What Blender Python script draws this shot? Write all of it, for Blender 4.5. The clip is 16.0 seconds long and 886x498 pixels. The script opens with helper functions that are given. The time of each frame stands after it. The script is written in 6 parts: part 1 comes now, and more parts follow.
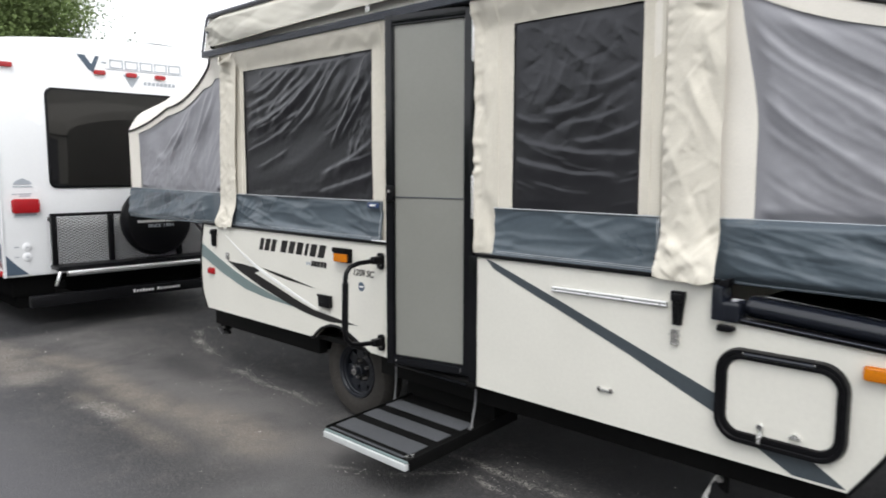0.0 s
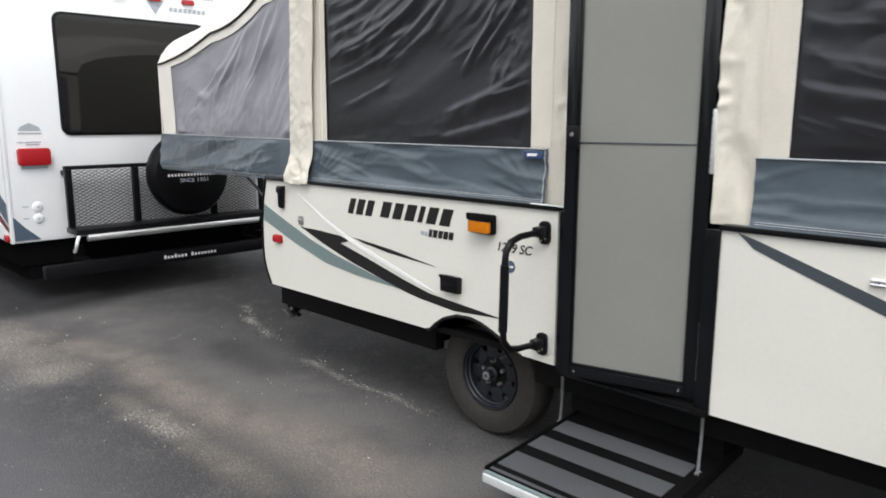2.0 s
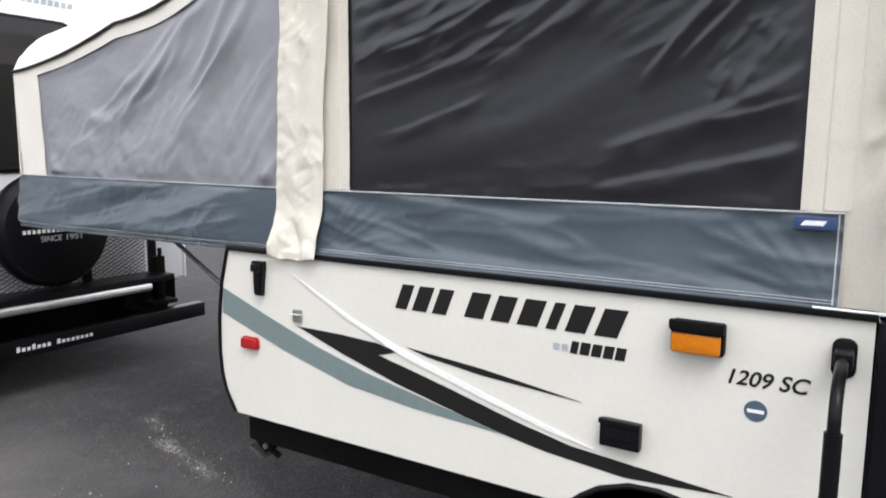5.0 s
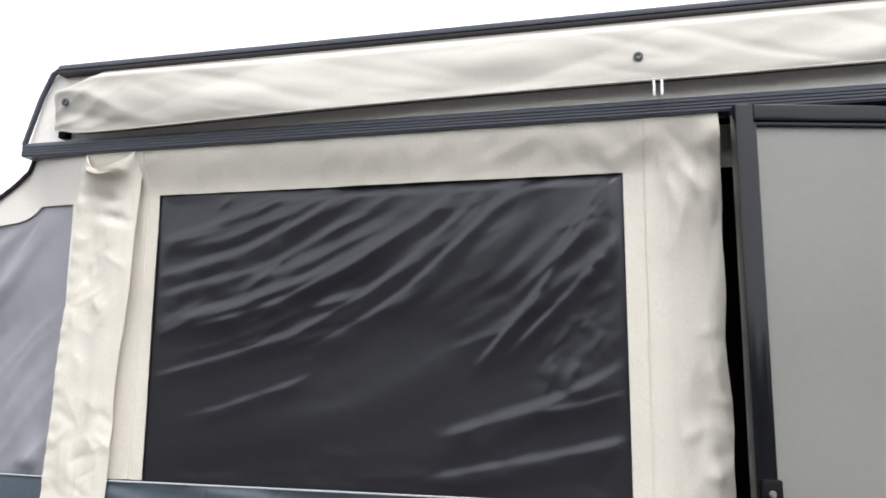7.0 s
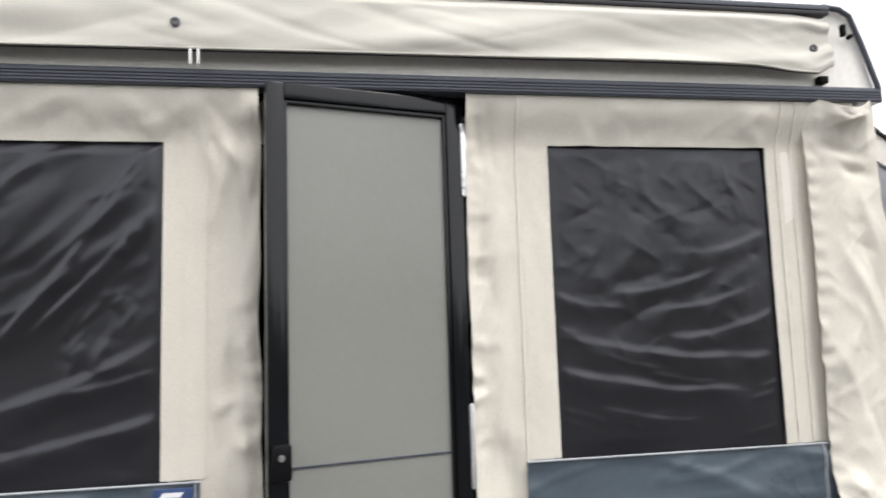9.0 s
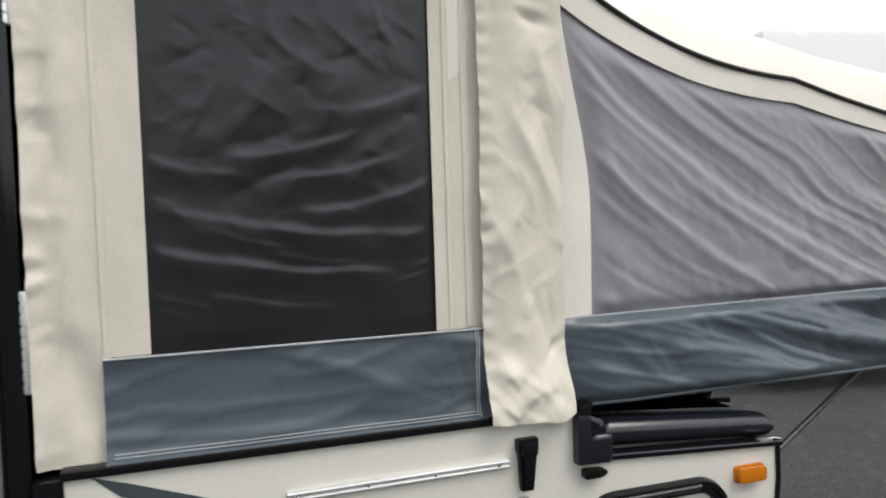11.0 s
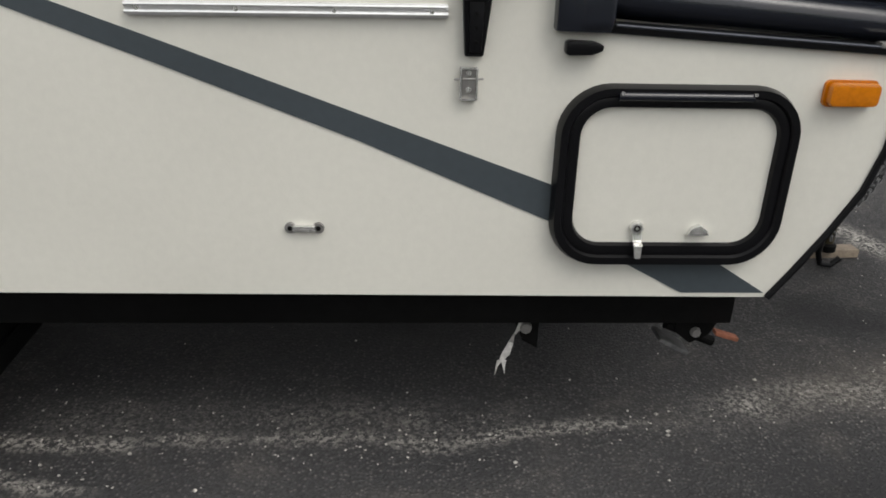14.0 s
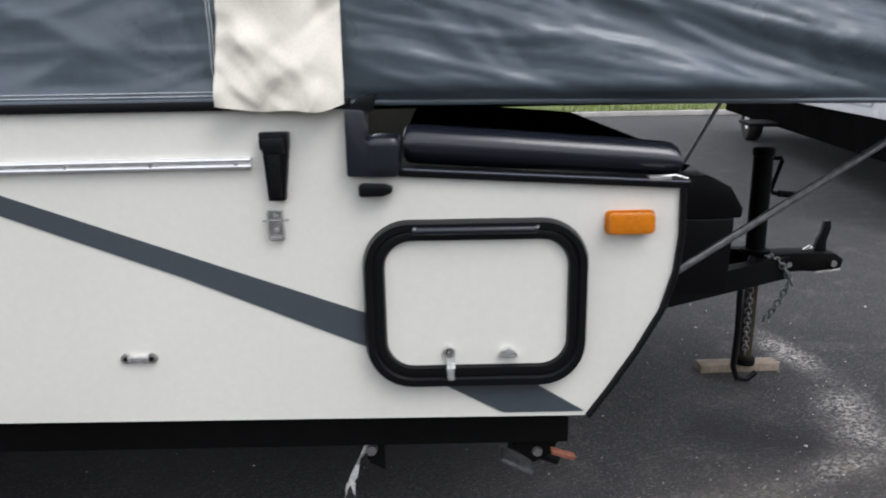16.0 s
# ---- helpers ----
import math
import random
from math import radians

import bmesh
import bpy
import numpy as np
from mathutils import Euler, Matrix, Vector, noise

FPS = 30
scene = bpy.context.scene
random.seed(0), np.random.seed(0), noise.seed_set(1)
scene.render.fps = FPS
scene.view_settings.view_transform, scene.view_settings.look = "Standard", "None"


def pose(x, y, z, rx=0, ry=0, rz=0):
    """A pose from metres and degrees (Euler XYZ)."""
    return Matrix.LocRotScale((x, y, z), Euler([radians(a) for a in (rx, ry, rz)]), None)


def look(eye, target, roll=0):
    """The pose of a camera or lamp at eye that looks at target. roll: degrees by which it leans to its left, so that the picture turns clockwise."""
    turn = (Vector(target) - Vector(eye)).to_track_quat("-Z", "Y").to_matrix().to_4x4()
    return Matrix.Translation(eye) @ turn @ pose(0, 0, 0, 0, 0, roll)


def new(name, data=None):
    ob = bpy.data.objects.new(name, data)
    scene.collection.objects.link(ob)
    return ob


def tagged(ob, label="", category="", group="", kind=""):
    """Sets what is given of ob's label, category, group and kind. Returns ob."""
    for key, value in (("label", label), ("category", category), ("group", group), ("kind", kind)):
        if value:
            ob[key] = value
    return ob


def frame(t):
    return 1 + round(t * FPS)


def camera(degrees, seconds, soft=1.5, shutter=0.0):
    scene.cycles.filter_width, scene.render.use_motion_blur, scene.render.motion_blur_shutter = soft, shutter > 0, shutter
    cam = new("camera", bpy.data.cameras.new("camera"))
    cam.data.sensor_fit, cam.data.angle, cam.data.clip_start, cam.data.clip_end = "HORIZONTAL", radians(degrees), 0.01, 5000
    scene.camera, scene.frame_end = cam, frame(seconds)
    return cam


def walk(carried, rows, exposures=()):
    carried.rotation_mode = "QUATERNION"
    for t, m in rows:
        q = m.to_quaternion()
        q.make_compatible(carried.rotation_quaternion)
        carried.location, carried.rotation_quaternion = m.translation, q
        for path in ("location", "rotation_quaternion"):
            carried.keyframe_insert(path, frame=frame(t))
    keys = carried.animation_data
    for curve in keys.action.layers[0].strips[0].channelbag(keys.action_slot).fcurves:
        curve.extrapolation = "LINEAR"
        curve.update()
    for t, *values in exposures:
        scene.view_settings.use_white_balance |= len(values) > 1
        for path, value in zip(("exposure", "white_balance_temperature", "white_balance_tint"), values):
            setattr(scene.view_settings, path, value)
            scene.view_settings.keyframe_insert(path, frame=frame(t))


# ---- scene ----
cam = camera(63.1, 16.0, 1.75, 0.3)
PATH = [
    (0, (4.786, -2.509, 1.497), (3.396, -1.089, 1.272), 0.1),
    (0.5, (4.461, -2.447, 1.513), (3.008, -1.093, 1.276), -0.1),
    (1, (4.129, -2.436, 1.483), (2.693, -1.059, 1.28), 1.3),
    (1.5, (3.837, -2.366, 1.452), (2.454, -0.945, 1.19), 0.6),
    (2, (3.503, -2.249, 1.43), (2.131, -0.838, 1.074), 0.1),
    (2.5, (3.165, -2.201, 1.415), (1.847, -0.745, 1.037), 0.5),
    (3, (2.847, -2.114, 1.391), (1.634, -0.573, 0.999), 1.4),
    (3.2, (2.705, -2.06, 1.39), (1.54, -0.484, 0.993), 1.2),
    (5.3, (1.852, -1.781, 1.482), (0.888, -0.039, 1.283), -0.1),
    (5.5, (1.809, -1.774, 1.515), (0.957, 0.032, 1.397), 0.1),
    (6, (1.717, -1.798, 1.604), (1.129, 0.112, 1.683), 0.2),
    (6.5, (1.697, -1.8, 1.639), (1.202, 0.12, 1.894), 0.3),
    (7, (1.71, -1.792, 1.66), (1.27, 0.136, 1.955), 0.3),
    (7.5, (1.735, -1.786, 1.651), (1.409, 0.166, 1.942), 0.1),
    (8, (1.791, -1.76, 1.61), (1.711, 0.226, 1.834), 0.8),
    (8.5, (1.938, -1.765, 1.632), (2.093, 0.218, 1.839), -0.7),
    (9, (2.127, -1.765, 1.651), (2.465, 0.194, 1.869), -1.8),
    (9.5, (2.318, -1.778, 1.652), (2.813, 0.148, 1.871), -1.8),
    (9.7, (2.38, -1.777, 1.647), (2.958, 0.127, 1.842), -2.2),
    (11.8, (3.065, -1.487, 1.423), (3.701, 0.399, 1.236), -1.3),
    (12, (3.104, -1.477, 1.328), (3.719, 0.419, 1.16), -1.4),
    (12.5, (3.173, -1.351, 1.22), (3.686, 0.536, 0.8), 0.3),
    (13, (3.236, -1.27, 1.168), (3.627, 0.596, 0.563), 0.6),
    (13.5, (3.364, -1.239, 1.125), (3.594, 0.596, 0.363), 1.3),
    (14, (3.46, -1.258, 1.107), (3.544, 0.571, 0.3), 1.3),
    (14.5, (3.512, -1.27, 1.106), (3.521, 0.565, 0.311), 0.8),
    (15, (3.578, -1.267, 1.111), (3.563, 0.602, 0.399), -0.4),
    (15.5, (3.686, -1.313, 1.134), (3.694, 0.596, 0.537), -1.5),
    (16, (3.867, -1.358, 1.161), (3.875, 0.579, 0.661), -1.0),
]
EXPOSURE = [(0, 0.28, 6400, 10), (1.5, 0.30, 6400, 10), (2.3, 0.35, 6400, 10), (3.2, 0.34, 6350, 10), (5.5, 0.58, 6300, 13), (7, 0.62, 6300, 12), (8, 0.53, 6400, 12), (8.5, 0.55, 6450, 12), (9.1, 0.45, 6450, 12),
            (9.7, 0.28, 6500, 11), (11.8, -0.05, 6700, 9), (12.5, -0.07, 6850, 8), (13.2, -0.07, 6850, 7), (14.0, -0.12, 6650, 9), (14.5, 0.14, 6550, 12), (15.5, 0.17, 6250, 14), (16, 0.19, 6150, 13)]
walk(cam, [(t, look(eye, target, roll)) for t, eye, target, roll in PATH], EXPOSURE)

# ---- sky and sun: bright overcast ----
world = bpy.data.worlds.new("overcast_sky")
scene.world = world
world.use_nodes = True
wn = world.node_tree.nodes
wl = world.node_tree.links
sky = wn.new("ShaderNodeTexSky")
sky.sky_type = "NISHITA"
sky.sun_disc = False
sky.sun_elevation = radians(55)
sky.sun_rotation = radians(138)
sky.air_density = 1.0
sky.dust_density = 5.0
hsv = wn.new("ShaderNodeHueSaturation")
hsv.inputs["Saturation"].default_value = 0.12
hsv.inputs["Value"].default_value = 1.0
cloud = wn.new("ShaderNodeMixRGB")
cloud.inputs["Fac"].default_value = 0.65
cloud.inputs["Color2"].default_value = (15.0, 15.2, 15.6, 1)
wl.new(sky.outputs[0], hsv.inputs["Color"])
wl.new(hsv.outputs[0], cloud.inputs["Color1"])
wl.new(cloud.outputs[0], wn["Background"].inputs["Color"])
wn["Background"].inputs["Strength"].default_value = 0.11
sun = new("sun", bpy.data.lights.new("sun", "SUN"))
sun.data.energy = 1.2
sun.data.angle = radians(28)
sun.data.color = (1.0, 0.97, 0.92)
sun.matrix_basis = look((6.0, -4.6, 9), (1.8, 0, 0))


# ---- materials ----
def mat(name, col, rough=0.5, metal=0.0, var=0.10, vscale=2.5, grain=0.05, gscale=60.0, bump=0.0, bscale=300.0,
        spec=0.5, coat=0.0, rvar=0.08, island=0.0):
    """Procedural surface: base colour with broad and fine variation, uneven gloss and fine relief."""
    m = bpy.data.materials.new(name)
    m.use_nodes = True
    n, l = m.node_tree.nodes, m.node_tree.links
    b = n["Principled BSDF"]
    tc = n.new("ShaderNodeTexCoord")
    broad = n.new("ShaderNodeTexNoise")
    broad.inputs["Scale"].default_value = vscale
    broad.inputs["Detail"].default_value = 5
    fine = n.new("ShaderNodeTexNoise")
    fine.inputs["Scale"].default_value = gscale
    fine.inputs["Detail"].default_value = 3
    for t in (broad, fine):
        l.new(tc.outputs["Object"], t.inputs["Vector"])
    def ranged(src, a):
        r = n.new("ShaderNodeMapRange")
        r.inputs["From Min"].default_value, r.inputs["From Max"].default_value = 0.3, 0.7
        r.inputs["To Min"].default_value, r.inputs["To Max"].default_value = 1 - a, 1 + a
        l.new(src, r.inputs["Value"])
        return r.outputs[0]
    mul = n.new("ShaderNodeMath")
    mul.operation = "MULTIPLY"
    l.new(ranged(broad.outputs["Fac"], var), mul.inputs[0])
    l.new(ranged(fine.outputs["Fac"], grain), mul.inputs[1])
    value = mul.outputs[0]
    if island:
        info = n.new("ShaderNodeNewGeometry")
        r = n.new("ShaderNodeMapRange")
        r.inputs["To Min"].default_value, r.inputs["To Max"].default_value = 1 - island, 1 + island
        l.new(info.outputs["Random Per Island"], r.inputs["Value"])
        mul2 = n.new("ShaderNodeMath")
        mul2.operation = "MULTIPLY"
        l.new(value, mul2.inputs[0])
        l.new(r.outputs[0], mul2.inputs[1])
        value = mul2.outputs[0]
    c = n.new("ShaderNodeVectorMath")
    c.operation = "SCALE"
    c.inputs[0].default_value = col[:3]
    l.new(value, c.inputs["Scale"])
    l.new(c.outputs[0], b.inputs["Base Color"])
    rr = n.new("ShaderNodeMapRange")
    rr.inputs["To Min"].default_value, rr.inputs["To Max"].default_value = max(rough - rvar, 0.02), min(rough + rvar, 1)
    l.new(broad.outputs["Fac"], rr.inputs["Value"])
    l.new(rr.outputs[0], b.inputs["Roughness"])
    b.inputs["Metallic"].default_value = metal
    b.inputs["Specular IOR Level"].default_value = spec
    b.inputs["Coat Weight"].default_value = coat
    b.inputs["Coat Roughness"].default_value = 0.1
    if bump:
        bt = n.new("ShaderNodeTexNoise")
        bt.inputs["Scale"].default_value = bscale
        bt.inputs["Detail"].default_value = 2
        l.new(tc.outputs["Object"], bt.inputs["Vector"])
        bp = n.new("ShaderNodeBump")
        bp.inputs["Strength"].default_value = bump
        bp.inputs["Distance"].default_value = 0.002
        l.new(bt.outputs["Fac"], bp.inputs["Height"])
        l.new(bp.outputs[0], b.inputs["Normal"])
    return m


M_PANEL = mat("cream_panel", (0.70, 0.685, 0.625), 0.42, var=0.03, grain=0.02, bump=0.10, bscale=170)
M_CANVAS = mat("cream_canvas", (0.672, 0.634, 0.552), 0.85, var=0.05, vscale=4, grain=0.05, gscale=220, bump=0.25, bscale=700, spec=0.2)
M_VINYL = mat("slate_vinyl", (0.080, 0.102, 0.122), 0.29, var=0.10, grain=0.05, bump=0.1, bscale=500)
M_MESH = mat("black_window_vinyl", (0.0145, 0.014, 0.0165), 0.31, var=0.15, grain=0.1, gscale=400, rvar=0.05, spec=0.6, bump=0.08, bscale=220)
M_MESH.node_tree.nodes["Principled BSDF"].inputs["Specular Tint"].default_value = (0.92, 0.94, 1.0, 1)
M_BEDMESH = mat("grey_screen", (0.265, 0.265, 0.29), 0.42, var=0.08, grain=0.08, gscale=400)
M_BLACK = mat("black_plastic", (0.005, 0.005, 0.006), 0.34, var=0.15, grain=0.08, spec=0.18)
M_FRAME = mat("black_painted_steel", (0.005, 0.005, 0.005), 0.6, var=0.25, grain=0.15, gscale=30, bump=0.15, bscale=120, spec=0.07)
M_DOORFRAME = mat("black_anodised", (0.0045, 0.005, 0.0065), 0.15, var=0.06, spec=0.38, rvar=0.05)
M_TRIM = mat("slate_aluminium_trim", (0.060, 0.066, 0.084), 0.36, metal=0.1, var=0.08, spec=0.5)
# cream canvas lightened: daylight coming through the bed ends is put into the colour
M_BEDCLOTH_LIT = mat("bed_end_canvas_lit_through", (0.78, 0.745, 0.68), 0.85, var=0.04, vscale=4, grain=0.04, gscale=220, bump=0.2, bscale=700, spec=0.2)
M_BAG = mat("coated_awning_cloth", (0.56, 0.54, 0.48), 0.7, var=0.06, vscale=3, grain=0.03, gscale=200, bump=0.15, bscale=600, spec=0.3)
M_DOORPANEL = mat("grey_door_panel", (0.230, 0.231, 0.211), 0.32, var=0.04, grain=0.02, bump=0.05, bscale=40)
M_ROOF = mat("white_roof_skin", (0.83, 0.80, 0.74), 0.4, var=0.05)
M_ALU = mat("bright_aluminium", (0.88, 0.88, 0.88), 0.34, metal=0.9, var=0.05)
M_CHROME = mat("zinc_steel", (0.80, 0.80, 0.78), 0.24, metal=0.85, var=0.15, vscale=30)
M_STRIPE = mat("slate_decal", (0.050, 0.062, 0.072), 0.45, var=0.05)
M_GREEN = mat("sage_decal", (0.17, 0.22, 0.22), 0.4, var=0.05)
M_BLKDECAL = mat("black_decal", (0.008, 0.007, 0.007), 0.4, var=0.05)
M_WHTDECAL = mat("white_decal", (0.85, 0.85, 0.84), 0.35, var=0.02)
M_AMBER = mat("amber_lens", (0.55, 0.165, 0.004), 0.15, var=0.08, gscale=120, grain=0.1)
M_RED = mat("red_lens", (0.38, 0.012, 0.016), 0.2, var=0.08, gscale=120, grain=0.1)
M_RUBBER = mat("tyre_rubber", (0.036, 0.033, 0.030), 0.85, spec=0.2, var=0.2, grain=0.15, bump=0.3, bscale=90)
M_TREAD = mat("step_tread_grey", (0.064, 0.067, 0.073), 0.85, spec=0.3, var=0.1, grain=0.2, gscale=300, bump=0.4, bscale=500)
M_WHITE = mat("white_gelcoat", (0.82, 0.83, 0.84), 0.3, var=0.02, grain=0.01)
M_GLASS = mat("dark_tinted_glass", (0.003, 0.003, 0.003), 0.06, var=0.1, rvar=0.02)
M_WOOD = mat("weathered_timber", (0.26, 0.21, 0.16), 0.8, var=0.25, vscale=12, grain=0.2, gscale=80, bump=0.4, bscale=120)
M_MATTE = mat("matte_black_underside", (0.005, 0.005, 0.005), 0.95, spec=0.0, var=0.3, grain=0.2)
M_LUG = mat("dull_zinc_nuts", (0.32, 0.31, 0.30), 0.45, metal=0.7, var=0.2, vscale=40)
M_RIM = mat("satin_black_rim", (0.012, 0.014, 0.019), 0.32, var=0.2, spec=0.5)
M_CONCRETE = mat("kerb_concrete", (0.42, 0.40, 0.37), 0.9, var=0.2, grain=0.15, bump=0.5, bscale=60)
M_RUST = mat("rusty_steel", (0.21, 0.075, 0.042), 0.85, var=0.3, vscale=20, grain=0.2, bump=0.4, bscale=200)
M_PIPING = mat("dark_piping", (0.015, 0.013, 0.015), 0.5, spec=0.3)
M_NOSING = mat("pale_step_edging", (0.72, 0.74, 0.74), 0.35, metal=0.25, var=0.08)
M_THREAD = mat("pale_thread", (0.42, 0.44, 0.46), 0.8)
M_GREYTXT = mat("silver_grey_decal", (0.40, 0.43, 0.47), 0.35)
M_BLUE = mat("blue_grey_decal", (0.07, 0.10, 0.14), 0.4)
M_NAVY = mat("navy_label", (0.03, 0.06, 0.16), 0.5)
M_DKGREEN = mat("dark_green_print", (0.02, 0.12, 0.06), 0.5)
M_LEAF = mat("leaves", (0.13, 0.18, 0.060), 0.6, var=0.35, vscale=0.6, island=0.3, spec=0.25)
M_BARK = mat("bark", (0.12, 0.09, 0.065), 0.9, var=0.3, vscale=6, bump=0.8, bscale=30)
M_GRASS = mat("grass", (0.20, 0.25, 0.065), 0.7, var=0.3, vscale=0.8, island=0.4)
M_STONE = mat("pale_grit", (0.42, 0.40, 0.37), 0.8, var=0.2, island=0.5)
# near-black for the unlit inside: its shade is put into the colour
M_DARK = mat("unlit_interior_black", (0.006, 0.006, 0.006), 0.9, spec=0.1)


# ---- mesh helpers ----
def finish(me, angle=35):
    me.polygons.foreach_set("use_smooth", [True] * len(me.polygons))
    me.set_sharp_from_angle(angle=radians(angle))
    return me


def part(name, bm, material, parent=None, label="", angle=35):
    """Links a bmesh (or mesh) as one object under its thing or part."""
    if isinstance(bm, bpy.types.Mesh):
        me = bm
    else:
        me = bpy.data.meshes.new(name)
        bmesh.ops.recalc_face_normals(bm, faces=bm.faces)
        bm.to_mesh(me)
        bm.free()
    finish(me, angle)
    me.materials.append(material)
    ob = new(name, me)
    if parent is not None:
        ob.parent = parent
        if parent.parent is None:
            ob.matrix_parent_inverse = parent.matrix_basis.inverted()
    if label:
        ob["label"] = label
    return ob


def thing(name, at, label, category, group="", kind=""):
    ob = new(name)
    ob.empty_display_size = 0.2
    ob.matrix_basis = Matrix.Translation(at)
    return tagged(ob, label, category, group, kind)


def add_box(bm, x0, x1, y0, y1, z0, z1, bev=0.0, seg=2):
    m = Matrix.Translation(((x0 + x1) / 2, (y0 + y1) / 2, (z0 + z1) / 2)) @ Matrix.Diagonal((abs(x1 - x0), abs(y1 - y0), abs(z1 - z0), 1))
    g = bmesh.ops.create_cube(bm, size=1, matrix=m)
    if bev:
        es = list({e for v in g["verts"] for e in v.link_edges})
        bmesh.ops.bevel(bm, geom=es, offset=bev, segments=seg, affect="EDGES", profile=0.6)
    return bm


def box(x0, x1, y0, y1, z0, z1, bev=0.0, seg=2):
    return add_box(bmesh.new(), x0, x1, y0, y1, z0, z1, bev, seg)


def prism(poly, y0, y1, bev=0.0, axis="y"):
    """A polygon of (x, z) pairs given depth along y (or (y, z) along x)."""
    bm = bmesh.new()
    def co(a, b, c):
        return (a, c, b) if axis == "y" else ((c, a, b) if axis == "x" else (a, b, c))
    lo = [bm.verts.new(co(a, b, y0)) for a, b in poly]
    hi = [bm.verts.new(co(a, b, y1)) for a, b in poly]
    n = len(poly)
    bm.faces.new(lo)
    bm.faces.new(hi[::-1])
    for k in range(n):
        bm.faces.new((lo[k], hi[k], hi[(k + 1) % n], lo[(k + 1) % n]))
    bmesh.ops.recalc_face_normals(bm, faces=bm.faces)
    if bev:
        es = [e for e in bm.edges if e.calc_face_angle(0) > 0.5]
        bmesh.ops.bevel(bm, geom=es, offset=bev, segments=2, affect="EDGES", profile=0.6)
    return bm


def add_tube(bm, pts, r, seg=10, closed=False):
    pts = [Vector(p) for p in pts]
    n = len(pts)
    rings = []
    ref = None
    for k, p in enumerate(pts):
        a = pts[(k - 1) % n] if (closed or k > 0) else p
        b = pts[(k + 1) % n] if (closed or k < n - 1) else p
        d = (b - a).normalized()
        if ref is None:
            ref = d.orthogonal().normalized()
        ref = (ref - d * ref.dot(d)).normalized()
        s = d.cross(ref)
        rad = r[k] if isinstance(r, (list, tuple)) else r
        rings.append([bm.verts.new(p + rad * (math.cos(t) * ref + math.sin(t) * s)) for t in (2 * math.pi * i / seg for i in range(seg))])
    for k in range(n if closed else n - 1):
        a, b = rings[k], rings[(k + 1) % n]
        for i in range(seg):
            bm.faces.new((a[i], a[(i + 1) % seg], b[(i + 1) % seg], b[i]))
    if not closed:
        bm.faces.new(rings[0][::-1])
        bm.faces.new(rings[-1])
    return bm


def tube(pts, r, seg=10, closed=False):
    return add_tube(bmesh.new(), pts, r, seg, closed)


def add_lathe(bm, prof, c, axis="y", seg=40, closed=False):
    """Turns (radius, along) pairs round an axis through c."""
    rings = []
    for r, a in prof:
        ring = []
        for i in range(seg):
            t = 2 * math.pi * i / seg
            u, v = r * math.cos(t), r * math.sin(t)
            o = {"y": (u, a, v), "x": (a, u, v), "z": (u, v, a)}[axis]
            ring.append(bm.verts.new(Vector(c) + Vector(o)))
        rings.append(ring)
    last = len(rings) if closed else len(rings) - 1
    for k in range(last):
        a, b = rings[k], rings[(k + 1) % len(rings)]
        for i in range(seg):
            bm.faces.new((a[i], a[(i + 1) % seg], b[(i + 1) % seg], b[i]))
    if not closed:
        for ring in (rings[0], rings[-1]):
            bm.faces.new(ring)
    return bm


def lathe(prof, c, axis="y", seg=40, closed=False):
    return add_lathe(bmesh.new(), prof, c, axis, seg, closed)


def span(a, b, step):
    n = max(1, int(math.ceil(abs(b - a) / step)))
    return [a + (b - a) * k / n for k in range(n + 1)]


def spans(step, *stops):
    out = [stops[0]]
    for a, b in zip(stops, stops[1:]):
        out += span(a, b, step)[1:]
    return out


def sheet(us, vs, place, th=0.004, hole=None):
    """A cloth: a grid of (u, v) laid out by place(u, v), with thickness; hole(u, v) leaves a cell out."""
    nu, nv = len(us), len(vs)
    verts, faces, cells = [], [], set()
    for v in vs:
        for u in us:
            verts.append(Vector(place(u, v)))
    grid = np.array([tuple(p) for p in verts]).reshape(nv, nu, 3)
    du, dv = np.gradient(grid, axis=1), np.gradient(grid, axis=0)
    nor = np.cross(du, dv)
    nor /= np.linalg.norm(nor, axis=2, keepdims=True) + 1e-9
    back = grid - nor * th
    allv = [tuple(p) for p in grid.reshape(-1, 3)] + [tuple(p) for p in back.reshape(-1, 3)]
    off = nu * nv
    for j in range(nv - 1):
        for i in range(nu - 1):
            if hole and hole((us[i] + us[i + 1]) / 2, (vs[j] + vs[j + 1]) / 2):
                continue
            cells.add((i, j))
    for i, j in cells:
        a, b, c, d = j * nu + i, j * nu + i + 1, (j + 1) * nu + i + 1, (j + 1) * nu + i
        faces.append((a, b, c, d))
        faces.append((a + off, d + off, c + off, b + off))
        for (p, q), o in (((a, b), (i, j - 1)), ((b, c), (i + 1, j)), ((c, d), (i, j + 1)), ((d, a), (i - 1, j))):
            if o not in cells:
                faces.append((q, p, p + off, q + off))
    me = bpy.data.meshes.new("sheet")
    me.from_pydata(allv, [], faces)
    me.update()
    return me


def nz(a, b, c=0.0):
    return noise.noise(Vector((a, b, c)))


def ridge(p, q, s, sharp=3.0):
    """A crease running along lines of equal p: 0 to 1."""
    return max(0.0, 1.0 - sharp * abs(nz(p, q, s)))


def smooth(a, b, x):
    t = min(1.0, max(0.0, (x - a) / (b - a)))
    return t * t * (3 - 2 * t)


